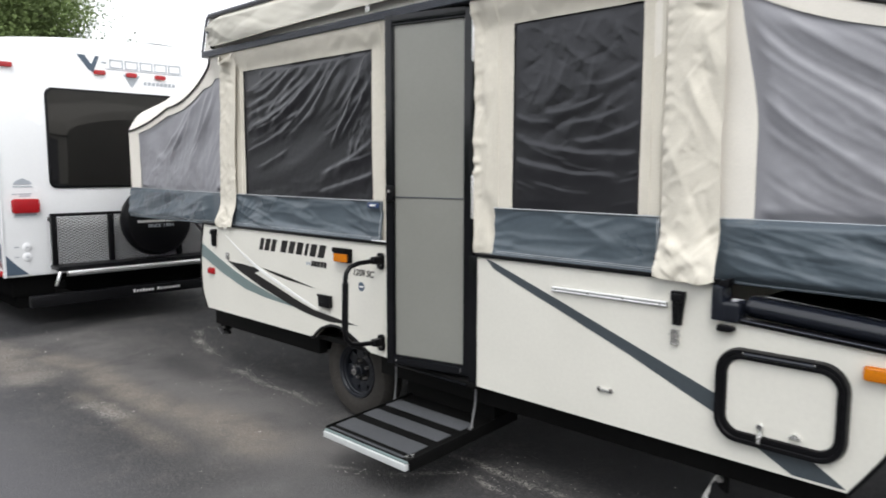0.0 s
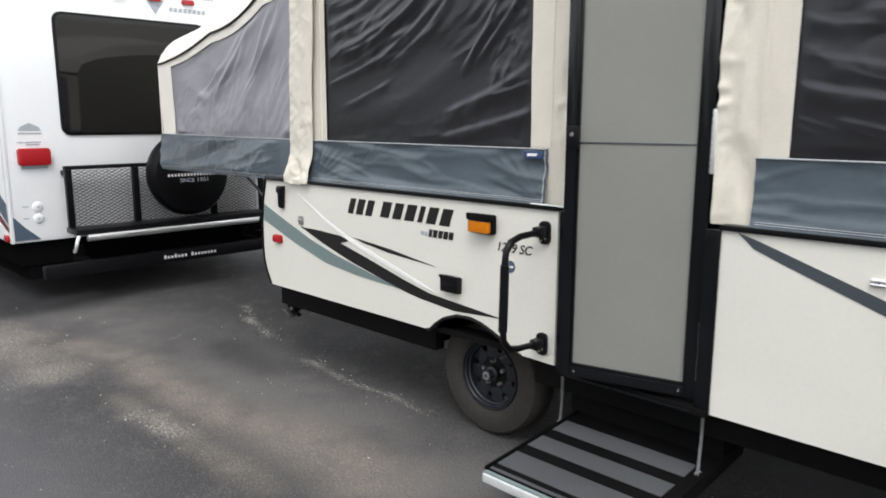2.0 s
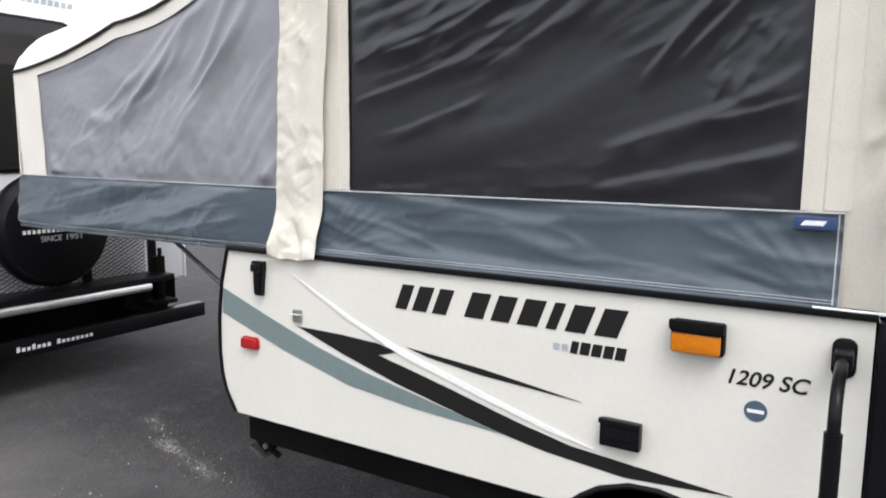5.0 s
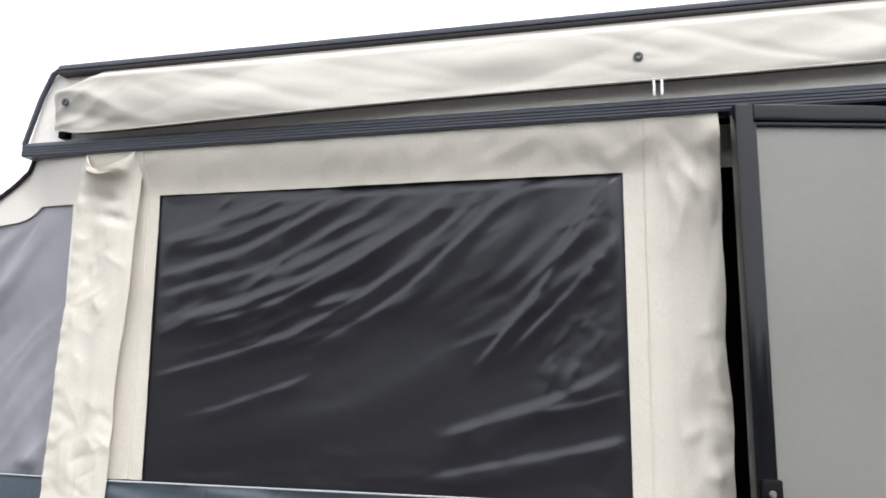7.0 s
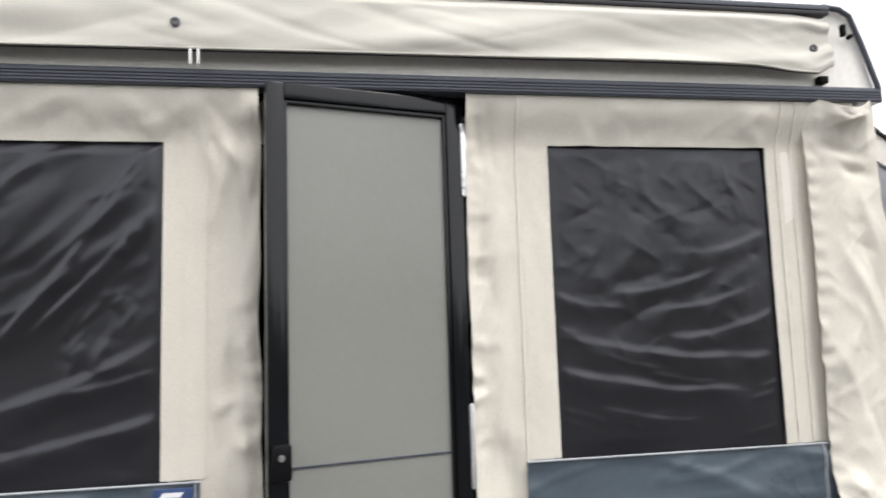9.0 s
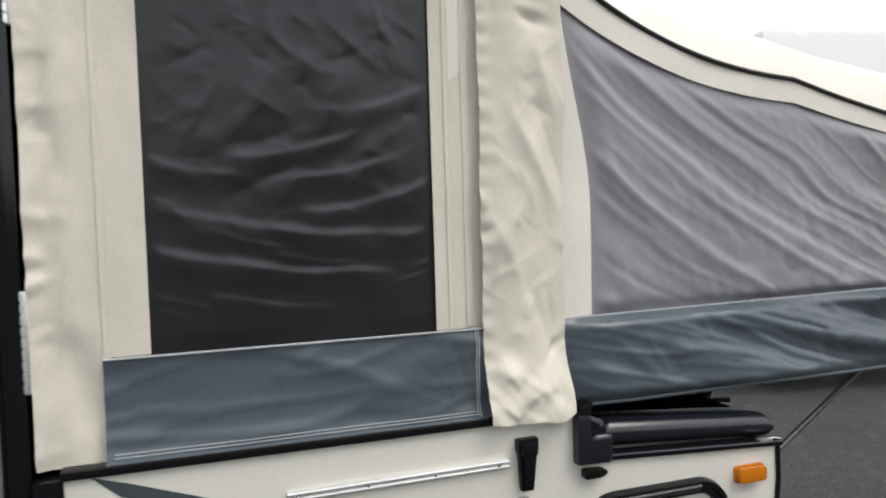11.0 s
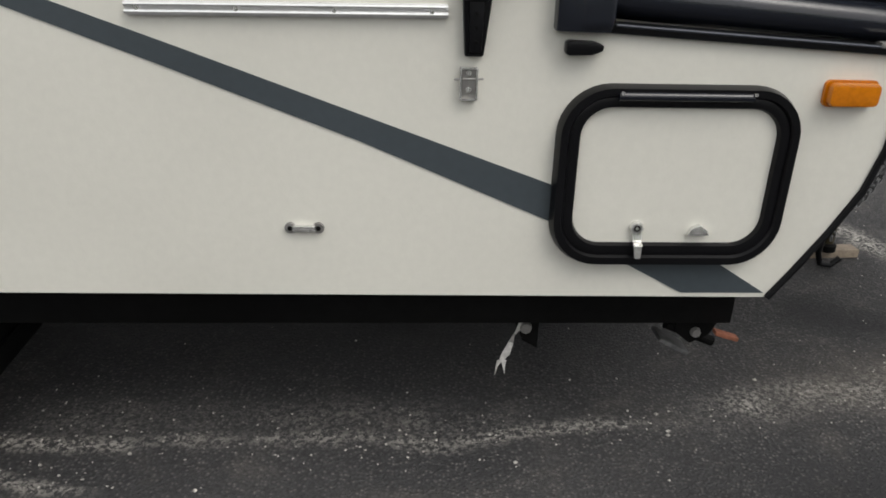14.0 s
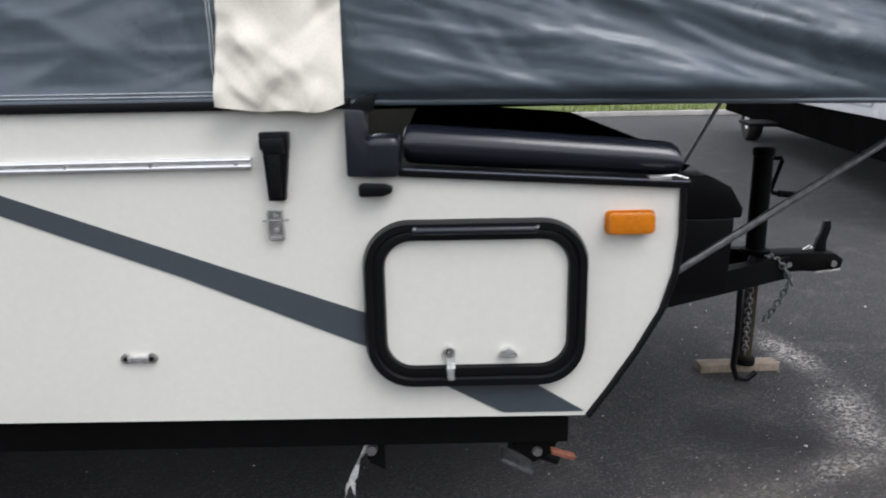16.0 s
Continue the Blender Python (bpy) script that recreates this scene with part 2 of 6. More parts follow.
def text_mesh(words, size, m, shear=0.0, depth=0.001, width=None):
    cu = bpy.data.curves.new("lettering", "FONT")
    cu.body, cu.size, cu.shear, cu.extrude, cu.offset = words, size, shear, depth, size * 0.014
    ob = bpy.data.objects.new("lettering", cu)
    scene.collection.objects.link(ob)
    bpy.context.view_layer.update()
    me = bpy.data.meshes.new_from_object(ob.evaluated_get(bpy.context.evaluated_depsgraph_get()))
    bpy.data.objects.remove(ob)
    xs = [v.co.x for v in me.vertices]
    k = width / (max(xs) - min(xs)) if width else 1
    me.transform(m @ Matrix.Diagonal((k, 1, 1, 1)))
    return me


SIDE = Matrix.Rotation(radians(90), 4, "X")


# ---- ground ----
def asphalt():
    m = bpy.data.materials.new("worn_asphalt")
    m.use_nodes = True
    n, l = m.node_tree.nodes, m.node_tree.links
    b = n["Principled BSDF"]
    tc = n.new("ShaderNodeTexCoord")
    def noise_tex(scale, detail=4, rough=0.6):
        t = n.new("ShaderNodeTexNoise")
        t.inputs["Scale"].default_value, t.inputs["Detail"].default_value, t.inputs["Roughness"].default_value = scale, detail, rough
        l.new(tc.outputs["Object"], t.inputs["Vector"])
        return t.outputs["Fac"]
    def rng(src, f0, f1, t0, t1):
        r = n.new("ShaderNodeMapRange")
        r.interpolation_type = "SMOOTHSTEP"
        for k, v in zip(("From Min", "From Max", "To Min", "To Max"), (f0, f1, t0, t1)):
            r.inputs[k].default_value = v
        l.new(src, r.inputs["Value"])
        return r.outputs[0]
    def op(kind, a, c):
        q = n.new("ShaderNodeMath")
        q.operation = kind
        for k, v in enumerate((a, c)):
            if isinstance(v, (int, float)):
                q.inputs[k].default_value = v
            else:
                l.new(v, q.inputs[k])
        return q.outputs[0]
    def mix(f, a, c):
        q = n.new("ShaderNodeMixRGB")
        l.new(f, q.inputs["Fac"])
        for k, v in (("Color1", a), ("Color2", c)):
            if isinstance(v, tuple):
                q.inputs[k].default_value = (*v, 1)
            else:
                l.new(v, q.inputs[k])
        return q.outputs[0]
    wob = n.new("ShaderNodeTexNoise")
    wob.inputs["Scale"].default_value, wob.inputs["Detail"].default_value = 2.2, 6
    l.new(tc.outputs["Object"], wob.inputs["Vector"])
    sub = n.new("ShaderNodeVectorMath")
    sub.operation = "SUBTRACT"
    sub.inputs[1].default_value = (0.5, 0.5, 0.5)
    l.new(wob.outputs["Color"], sub.inputs[0])
    sc = n.new("ShaderNodeVectorMath")
    sc.operation = "SCALE"
    sc.inputs["Scale"].default_value = 0.22
    l.new(sub.outputs[0], sc.inputs[0])
    ad = n.new("ShaderNodeVectorMath")
    l.new(tc.outputs["Object"], ad.inputs[0])
    l.new(sc.outputs[0], ad.inputs[1])
    def streak(x0, y0, x1, y1, w, soft=0.5):
        """A soft band from one place to another, for grit, dust, stains and painted shade."""
        mp = n.new("ShaderNodeMapping")
        mp.vector_type = "TEXTURE"
        mp.inputs["Location"].default_value = ((x0 + x1) / 2, (y0 + y1) / 2, 0)
        mp.inputs["Rotation"].default_value = (0, 0, math.atan2(y1 - y0, x1 - x0))
        l.new(ad.outputs[0], mp.inputs["Vector"])
        sp = n.new("ShaderNodeSeparateXYZ")
        l.new(mp.outputs[0], sp.inputs[0])
        half = math.hypot(x1 - x0, y1 - y0) / 2
        across = rng(op("ABSOLUTE", sp.outputs["Y"], 0), 0, w, 1, 0)
        along = rng(op("ABSOLUTE", sp.outputs["X"], 0), half - soft, half, 1, 0)
        return op("MULTIPLY", across, along)
    chip = n.new("ShaderNodeTexVoronoi")
    chip.inputs["Scale"].default_value = 105
    l.new(tc.outputs["Object"], chip.inputs["Vector"])
    grain = noise_tex(160, 3)
    patch = noise_tex(0.9, 6)
    mid = noise_tex(6, 6)
    base = mix(rng(patch, 0.35, 0.68, 0, 1), (0.038, 0.0375, 0.040), (0.070, 0.0685, 0.069))
    base = mix(op("MULTIPLY", rng(mid, 0.50, 0.72, 0, 0.7), 1.0), base, (0.105, 0.098, 0.092))
    stone = rng(chip.outputs["Distance"], 0.0, 0.55, 1, 0)
    tone = n.new("ShaderNodeSeparateColor")
    l.new(chip.outputs["Color"], tone.inputs[0])
    base = mix(op("MULTIPLY", op("MULTIPLY", stone, rng(tone.outputs[0], 0.35, 1.0, 0, 1)), 0.75), base, (0.225, 0.21, 0.195))
    base = mix(op("MULTIPLY", rng(chip.outputs["Distance"], 0.35, 0.75, 0, 0.7), rng(grain, 0.3, 0.7, 0.3, 1)), base, (0.018, 0.018, 0.019))
    grit = None
    for args in STREAKS:
        one = streak(*args[:5], *args[6:])
        one = op("MULTIPLY", one, args[5])
        grit = one if grit is None else op("MAXIMUM", grit, one)
    broken = op("MULTIPLY", grit, rng(noise_tex(62, 5, 0.85), 0.475, 0.55, 0.0, 1))
    broken = op("MULTIPLY", broken, rng(noise_tex(3.2, 3), 0.36, 0.56, 0.25, 1))
    base = mix(broken, base, (0.47, 0.445, 0.41))
    dust = None
    for args in DUST:
        one = op("MULTIPLY", streak(*args[:5], *args[6:]), args[5])
        dust = one if dust is None else op("MAXIMUM", dust, one)
    film = op("MULTIPLY", streak(-2.6, -0.30, 2.4, -0.35, 0.75, 0.7), rng(noise_tex(1.7, 5), 0.3, 0.65, 0.3, 0.8))
    base = mix(film, base, (0.148, 0.140, 0.135))
    front = op("MULTIPLY", streak(1.6, -0.95, 4.35, -0.95, 1.08, 0.35), rng(mid, 0.3, 0.7, 0.55, 0.85))
    base = mix(front, base, (0.122, 0.118, 0.117))
    clean = op("MULTIPLY", streak(-3.0, -1.95, 2.6, -1.85, 1.10, 0.5), rng(patch, 0.3, 0.7, 0.85, 0.97))
    base = mix(clean, base, (0.112, 0.110, 0.118))
    dust = op("MULTIPLY", op("MULTIPLY", dust, rng(mid, 0.28, 0.60, 0.50, 1.0)), rng(noise_tex(95, 5, 0.85), 0.40, 0.60, 0.45, 1.1))
    base = mix(dust, base, (0.20, 0.172, 0.142))
    fleck = op("MULTIPLY", dust, rng(noise_tex(75, 6, 0.85), 0.51, 0.62, 0, 0.9))
    base = mix(fleck, base, (0.40, 0.36, 0.31))
    # dark stains, and shade painted under the camper and the white trailer
    for args in STAINS_AND_SHADE:
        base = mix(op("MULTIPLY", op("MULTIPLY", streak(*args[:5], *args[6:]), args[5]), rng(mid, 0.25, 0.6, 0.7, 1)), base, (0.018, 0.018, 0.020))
    l.new(base, b.inputs["Base Color"])
    l.new(rng(patch, 0.3, 0.7, 0.72, 0.92), b.inputs["Roughness"])
    b.inputs["Specular IOR Level"].default_value = 0.35
    bp = n.new("ShaderNodeBump")
    bp.inputs["Strength"].default_value = 0.9
    bp.inputs["Distance"].default_value = 0.006
    l.new(op("ADD", op("MULTIPLY", stone, 0.7), grain), bp.inputs["Height"])
    l.new(bp.outputs[0], b.inputs["Normal"])
    return m


# x, y to x, y, half width, strength: grit along the drip lines; brown dust washed over the lot
STREAKS = [(-1.45, 0.64, -1.15, 0.42, 0.07, 0.7, 0.15), (-1.20, 0.43, -0.45, 0.27, 0.06, 0.9, 0.2), (-0.12, 0.16, 0.50, 0.11, 0.055, 1.0, 0.2), (0.35, 0.11, 1.15, 0.12, 0.04, 0.9, 0.3),
           (2.2, 0.13, 3.7, 0.12, 0.045, 0.75, 0.3), (2.4, 0.22, 3.9, 0.21, 0.13, 0.28, 0.4), (3.4, 0.12, 4.3, 0.20, 0.045, 0.7, 0.3), (4.05, 0.18, 4.95, 0.40, 0.12, 0.75, 0.3),
           (4.75, 0.34, 5.22, 0.62, 0.09, 0.9, 0.2), (5.17, 0.50, 5.29, 1.10, 0.15, 1.0, 0.2), (5.29, 0.95, 5.22, 1.75, 0.12, 1.0, 0.3),
           (-2.45, -1.02, -0.50, -1.06, 0.38, 0.62, 0.35), (-0.05, -0.90, 0.58, -0.87, 0.13, 0.7, 0.15), (1.85, -0.42, 2.15, -0.33, 0.03, 0.8, 0.1), (2.15, -0.33, 2.5, 0.05, 0.035, 0.8, 0.1), (2.5, 0.05, 2.8, -0.05, 0.03, 0.7, 0.1)]
DUST = [(-2.4, -0.95, -0.5, -1.0, 0.32, 0.6, 0.4), (-2.1, -0.98, -1.35, -0.72, 0.22, 0.6, 0.3), (-1.55, -0.75, -0.65, -0.57, 0.24, 0.75, 0.25), (-0.95, -0.57, 0.75, -0.64, 0.22, 0.85, 0.3), (0.3, -0.54, 1.75, -0.44, 0.28, 0.8, 0.4),
        (-0.4, -0.86, 1.35, -0.82, 0.14, 0.5, 0.3), (4.2, 0.25, 5.4, 0.55, 0.22, 0.22, 0.4)]
# dark patches; the first, fourth and fifth are painted shade under camper and trailer
STAINS_AND_SHADE = [(1.9, 0.80, 4.35, 0.78, 0.58, 0.9, 0.35), (3.8, -0.22, 5.6, -0.06, 0.32, 0.95, 0.4), (4.62, 0.80, 5.12, 0.62, 0.16, 0.8, 0.15), (-6.0, 0.2, -2.35, 0.1, 0.9, 0.85, 0.4), (-6.5, -0.55, -2.05, -0.62, 0.72, 1.0, 0.4), (-0.9, 0.02, 0.3, -0.16, 0.26, 0.55, 0.3)]
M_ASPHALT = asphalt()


def ground():
    near = span(-6, 9, 0.12)
    xs = [-900, -400, -160, -60, -25, -12, -8] + near + [12, 16, 25, 60, 160, 400, 900]
    ys = [-900, -400, -160, -60, -25, -12, -8] + span(-5, 5, 0.12) + [6, 7.5, 9, 11, 13, 16, 25, 60, 160, 400, 900]
    verts = []
    for y in ys:
        for x in xs:
            inside = smooth(14, 6, abs(x - 1.5)) * smooth(9, 4, abs(y))
            verts.append((x, y, 0.008 * inside * nz(x * 0.9, y * 0.9, 3.3)))
    nx = len(xs)
    faces = [(j * nx + i, j * nx + i + 1, (j + 1) * nx + i + 1, (j + 1) * nx + i) for j in range(len(ys) - 1) for i in range(nx - 1)]
    me = bpy.data.meshes.new("ground")
    me.from_pydata(verts, [], faces)
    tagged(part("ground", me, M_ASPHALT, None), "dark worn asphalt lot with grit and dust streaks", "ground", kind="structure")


ground()


# ---- the folding camper ----
W = 2.24
camper = thing("folding_camper", (1.8, W / 2, 0), "cream pop-up tent camper with slate skirts, set up with beds out", "camper")

# body sides
REAR = [(-0.093, 1.088), (-0.127, 0.962), (-0.144, 0.827), (-0.146, 0.700), (-0.138, 0.620), (-0.119, 0.558), (-0.073, 0.480)]
ARCH = [(1.233, 0.476), (1.270, 0.510), (1.320, 0.545), (1.403, 0.574), (1.480, 0.578), (1.545, 0.566), (1.608, 0.543), (1.695, 0.503), (1.748, 0.478)]
NOSE = [(4.166, 0.450), (4.205, 0.506), (4.259, 0.591), (4.305, 0.675), (4.328, 0.757), (4.335, 0.830), (4.332, 0.930)]
rear_panel = part("rear_side_panel", prism(REAR + ARCH + [(1.926, 0.474), (1.926, 1.089)], 0, 0.03), M_PANEL, camper)
front_panel = part("front_side_panel", prism([(2.553, 1.084), (2.553, 0.458)] + NOSE + [(3.80, 0.967), (3.70, 0.972), (3.70, 1.084)], 0, 0.03), M_PANEL, camper)
part("far_side_panel", prism(REAR + [(1.2, 0.476), (2.5, 0.458)] + NOSE + [(3.80, 0.967), (3.70, 0.972), (3.70, 1.084)], W - 0.03, W), M_PANEL, camper)


def curve_wall(poly, y0, y1, th):
    """A wall that follows a curve in (x, z) across the body."""
    inner = [(x + th, z) for x, z in poly]
    return prism(poly + inner[::-1], y0, y1)


part("rear_wall", curve_wall(REAR, 0.03, W - 0.03, 0.03), M_PANEL, camper)
part("nose_wall", curve_wall(NOSE, 0.03, W - 0.03, -0.03), M_PANEL, camper)
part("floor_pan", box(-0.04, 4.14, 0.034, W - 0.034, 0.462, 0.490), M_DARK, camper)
for a, b in ((REAR, rear_panel), (NOSE, front_panel)):
    part("edge_moulding", tube([(x, -0.003, z) for x, z in a], 0.007, 8), M_BLACK, b, "black edge moulding")
part("arch_moulding", tube([(x, 0.002, z) for x, z in [(1.215, 0.474)] + ARCH + [(1.762, 0.474)]], 0.009, 8), M_BLACK, rear_panel, "black wheel arch moulding")
part("wheel_well", curve_wall([(1.222, 0.474)] + ARCH + [(1.760, 0.474)], 0.031, 0.36, 0.004), M_BLACK, camper)

# top rail of the body
part("top_rail", box(-0.092, 1.93, -0.012, 0.034, 1.086, 1.104, 0.004), M_BLACK, camper, "black rail along the top of the body")
part("top_rail", box(2.55, 3.705, -0.012, 0.034, 1.082, 1.100, 0.004), M_BLACK, camper)
part("nose_rail", prism([(3.79, 0.955), (4.345, 0.922), (4.345, 0.938), (3.79, 0.972)], -0.012, 0.034, 0.003), M_BLACK, camper)

# chassis
part("chassis_rail", box(-0.08, 1.205, 0.065, 0.125, 0.352, 0.458, 0.004), M_FRAME, camper)
part("chassis_rail", box(1.785, 4.14, 0.065, 0.125, 0.352, 0.458, 0.004), M_FRAME, camper)
part("chassis_rail", box(1.10, 1.90, 0.335, 0.395, 0.352, 0.458, 0.004), M_FRAME, camper)
part("chassis_rail", box(-0.08, 4.14, W - 0.125, W - 0.065, 0.352, 0.458, 0.004), M_FRAME, camper)
for x in (0.0, 0.9, 2.7, 4.09):
    part("cross_member", box(x - 0.03, x + 0.03, 0.127, W - 0.127, 0.36, 0.45), M_FRAME, camper)
# unseen boards added only to keep light off the ground below
part("belly_shade_board", box(-0.05, 1.08, 0.14, W - 0.14, 0.332, 0.3515), M_MATTE, camper, "unseen matt black board added to shade the ground below")
part("belly_shade_board", box(2.60, 4.10, 0.14, W - 0.14, 0.332, 0.3515), M_MATTE, camper)
part("axle_beam", tube([(1.478, 0.2, 0.286), (1.478, W - 0.2, 0.286)], 0.03), M_FRAME, camper)
part("step_well", box(1.93, 2.56, 0.13, 0.60, 0.24, 0.455), M_FRAME, camper)

# tongue
HX, HY = 5.24, 1.18
for s in (-1, 1):
    part("tongue_rail", prism([(4.10, HY + s * 0.62), (HX - 0.12, HY + s * 0.05), (HX - 0.12, HY - s * 0.0), (4.10, HY + s * 0.54)], 0.385, 0.465, axis="z"), M_FRAME, camper)
cp = part("coupler", prism([(HX - 0.25, 0.400), (HX - 0.06, 0.408), (HX + 0.03, 0.402), (HX + 0.075, 0.420), (HX + 0.080, 0.452), (HX + 0.05, 0.474), (HX - 0.10, 0.478), (HX - 0.25, 0.470)], HY - 0.045, HY + 0.045, 0.010, ), M_FRAME, camper, "black ball coupler")
part("coupler_latch", prism([(HX - 0.012, 0.474), (HX + 0.030, 0.474), (HX + 0.028, 0.515), (HX + 0.040, 0.560), (HX + 0.036, 0.588), (HX + 0.016, 0.586), (HX + 0.008, 0.540), (HX - 0.004, 0.515)], HY - 0.012, HY + 0.012, 0.004), M_BLACK, cp)
part("latch_trigger", prism([(HX - 0.050, 0.478), (HX - 0.014, 0.478), (HX - 0.016, 0.492), (HX - 0.026, 0.494)], HY - 0.010, HY + 0.010, 0.003), M_CHROME, cp, "worn bright trigger plate")
part("coupler_bolt", lathe([(0.012, -0.056), (0.012, -0.044)], (HX + 0.04, HY, 0.438), "y", 8), M_LUG, cp)
part("coupler_bolt", lathe([(0.010, -0.054), (0.010, -0.044)], (HX - 0.12, HY, 0.436), "y", 8), M_LUG, cp)
part("coupler_lip", tube([(HX - 0.02, HY - 0.046, 0.404), (HX + 0.07, HY - 0.042, 0.414)], 0.005, 8), M_LUG, cp)
JX = HX - 0.225
jk = part("tongue_jack", lathe([(0.034, 0.40), (0.034, 0.825), (0.038, 0.826), (0.038, 0.850), (0.028, 0.856)], (JX, HY, 0), "z", 24), M_FRAME, camper, "black tubular tongue jack")
part("jack_leg", lathe([(0.024, 0.066), (0.024, 0.41)], (JX, HY, 0), "z", 20), mat("greasy_jack_leg", (0.06, 0.05, 0.03), 0.4, metal=0.6, var=0.3, vscale=14), jk, "greasy brown jack leg")
part("jack_collar", lathe([(0.048, 0.470), (0.052, 0.478), (0.052, 0.486), (0.036, 0.490)], (JX, HY, 0), "z", 20), M_FRAME, jk)
part("jack_crank", tube([(JX + 0.030, HY, 0.815), (JX + 0.062, HY, 0.815), (JX + 0.068, HY, 0.806), (JX + 0.038, HY, 0.705), (JX + 0.046, HY, 0.690), (JX + 0.145, HY, 0.680)], 0.0075), M_FRAME, jk)
part("crank_grip", tube([(JX + 0.065, HY, 0.688), (JX + 0.150, HY, 0.680)], 0.012, 12), M_FRAME, jk)
part("jack_foot", lathe([(0.036, 0.037), (0.036, 0.060), (0.026, 0.068)], (JX, HY, 0), "z", 20), M_FRAME, jk)


def chain(a, b, sag, links=12):
    """A hanging chain of oval links."""
    bm = bmesh.new()
    a, b = Vector(a), Vector(b)
    for k in range(links):
        t = (k + 0.5) / links
        p = a.lerp(b, t) - Vector((0, 0, sag * 4 * t * (1 - t)))
        d = (b - a) / links - Vector((0, 0, sag * 4 * (1 - 2 * t) / links))
        q = d.to_track_quat("Z", "Y").to_matrix()
        h = d.length * 0.72
        ring = []
        for i in range(12):
            w = 2 * math.pi * i / 12
            o = Vector((0.010 * math.cos(w), 0, h * math.sin(w)))
            if k % 2:
                o = Vector((0, o.x, o.z))
            ring.append(p + q @ o)
        add_tube(bm, ring, 0.0032, 6, True)
    return bm


M_CHAIN = mat("dull_galvanised_chain", (0.20, 0.20, 0.205), 0.45, metal=0.8, var=0.25, vscale=60)
part("safety_chain", chain((JX - 0.035, HY - 0.07, 0.40), (JX - 0.040, HY - 0.085, 0.11), 0.01, 16), M_CHAIN, camper, "galvanised safety chain")
part("safety_chain", chain((JX + 0.01, HY - 0.07, 0.475), (JX + 0.105, HY - 0.085, 0.372), -0.03, 9), M_CHAIN, camper)
part("safety_chain", chain((JX + 0.105, HY - 0.06, 0.370), (JX + 0.03, HY - 0.05, 0.225), 0.02, 9), M_CHAIN, camper)
hook = [(HX - 0.27, HY - 0.09, 0.48), (HX - 0.31, HY - 0.1, 0.40), (HX - 0.305, HY - 0.1, 0.20), (HX - 0.31, HY - 0.1, 0.07), (HX - 0.295, HY - 0.1, 0.025), (HX - 0.255, HY - 0.1, 0.018), (HX - 0.225, HY - 0.1, 0.045)]
part("wiring_lead", tube(hook, 0.011, 10), M_BLACK, camper, "black trailer wiring lead with plug")
tbox = part("battery_box", prism([(4.37, 0.47), (4.728, 0.47), (4.736, 0.705), (4.37, 0.705)], 0.71, 1.24, 0.010), M_BLACK, camper, "black plastic box on the tongue")
part("box_lid", prism([(4.37, 0.7055), (4.752, 0.7055), (4.755, 0.735), (4.715, 0.800), (4.650, 0.832), (4.37, 0.838)], 0.70, 1.25, 0.010), M_BLACK, tbox)
part("box_strap", prism([(4.44, 0.8385), (4.60, 0.836), (4.62, 0.852), (4.56, 0.866), (4.45, 0.862)], 0.78, 0.83, 0.004), M_FRAME, tbox)

# nose lid and corner block
def lid(inner):
    bm = bmesh.new()
    sec = []
    for k in range(9):
        t = math.pi * (-0.5 + k / 8)
        sec.append((0.042 - 0.042 * math.cos(t), 0.042 * math.sin(t)))
    prof = [(0.13, 0.026), (0.30, 0.022), (W / 2, 0.026), (W / 2, -0.02), (0.13, -0.02)] if inner else [(0.30, -0.042)] + sec + [(0.13, 0.030)]
    rings = []
    for x, zc, sc in ((3.800, 1.010, 0.55), (3.806, 1.010, 0.85), (3.82, 1.010, 0.92), (4.0, 0.996, 0.9), (4.24, 0.977, 0.85), (4.306, 0.971, 0.84), (4.322, 0.970, 0.79), (4.330, 0.969, 0.68), (4.334, 0.968, 0.48)):
        rings.append([bm.verts.new((x, 0.012 + y, zc + z * sc)) for y, z in prof])
    for a, b in zip(rings, rings[1:]):
        for i in range(len(prof) - 1):
            bm.faces.new((a[i], a[i + 1], b[i + 1], b[i]))
    for r in (rings[0], rings[-1]):
        bm.faces.new(r)
    return bm


M_LID = mat("blue_black_moulded_plastic", (0.008, 0.010, 0.016), 0.24, var=0.08, bump=0.05, spec=0.6)
part("nose_tray", lid(True), M_MATTE, camper, "matt black nose tray")
part("nose_lid", lid(False), M_LID, camper, "blue-black moulded lid with rounded edge")
blk = part("corner_block", prism([(3.696, 0.958), (3.790, 0.956), (3.794, 1.018), (3.735, 1.026), (3.734, 1.080), (3.696, 1.084)], -0.028, 0.06, 0.006), M_LID, camper, "blue-black plastic corner casting")
part("corner_cap", box(3.7355, 3.796, -0.033, 0.06, 0.959, 1.032, 0.018, 5), M_LID, blk)
part("corner_peg", prism([(3.70, 1.08), (3.745, 1.075), (3.752, 1.108), (3.72, 1.10)], -0.01, 0.04, 0.004), M_BLACK, blk)

lc = part("lid_catch", box(4.262, 4.306, -0.016, 0.004, 0.9385, 0.948, 0.002), M_LUG, camper, "small zinc lid catch")
part("catch_wire", tube([(4.284, -0.010, 0.946), (4.312, -0.012, 0.949), (4.338, -0.008, 0.941)], 0.0028, 8), M_CHROME, lc)
# thin grey tube drawn as the highlight along the black nose rail
part("rail_lip_or_highlight", tube([(3.80, -0.013, 0.9685), (4.34, -0.013, 0.9355)], 0.0025, 8), M_TRIM, camper)

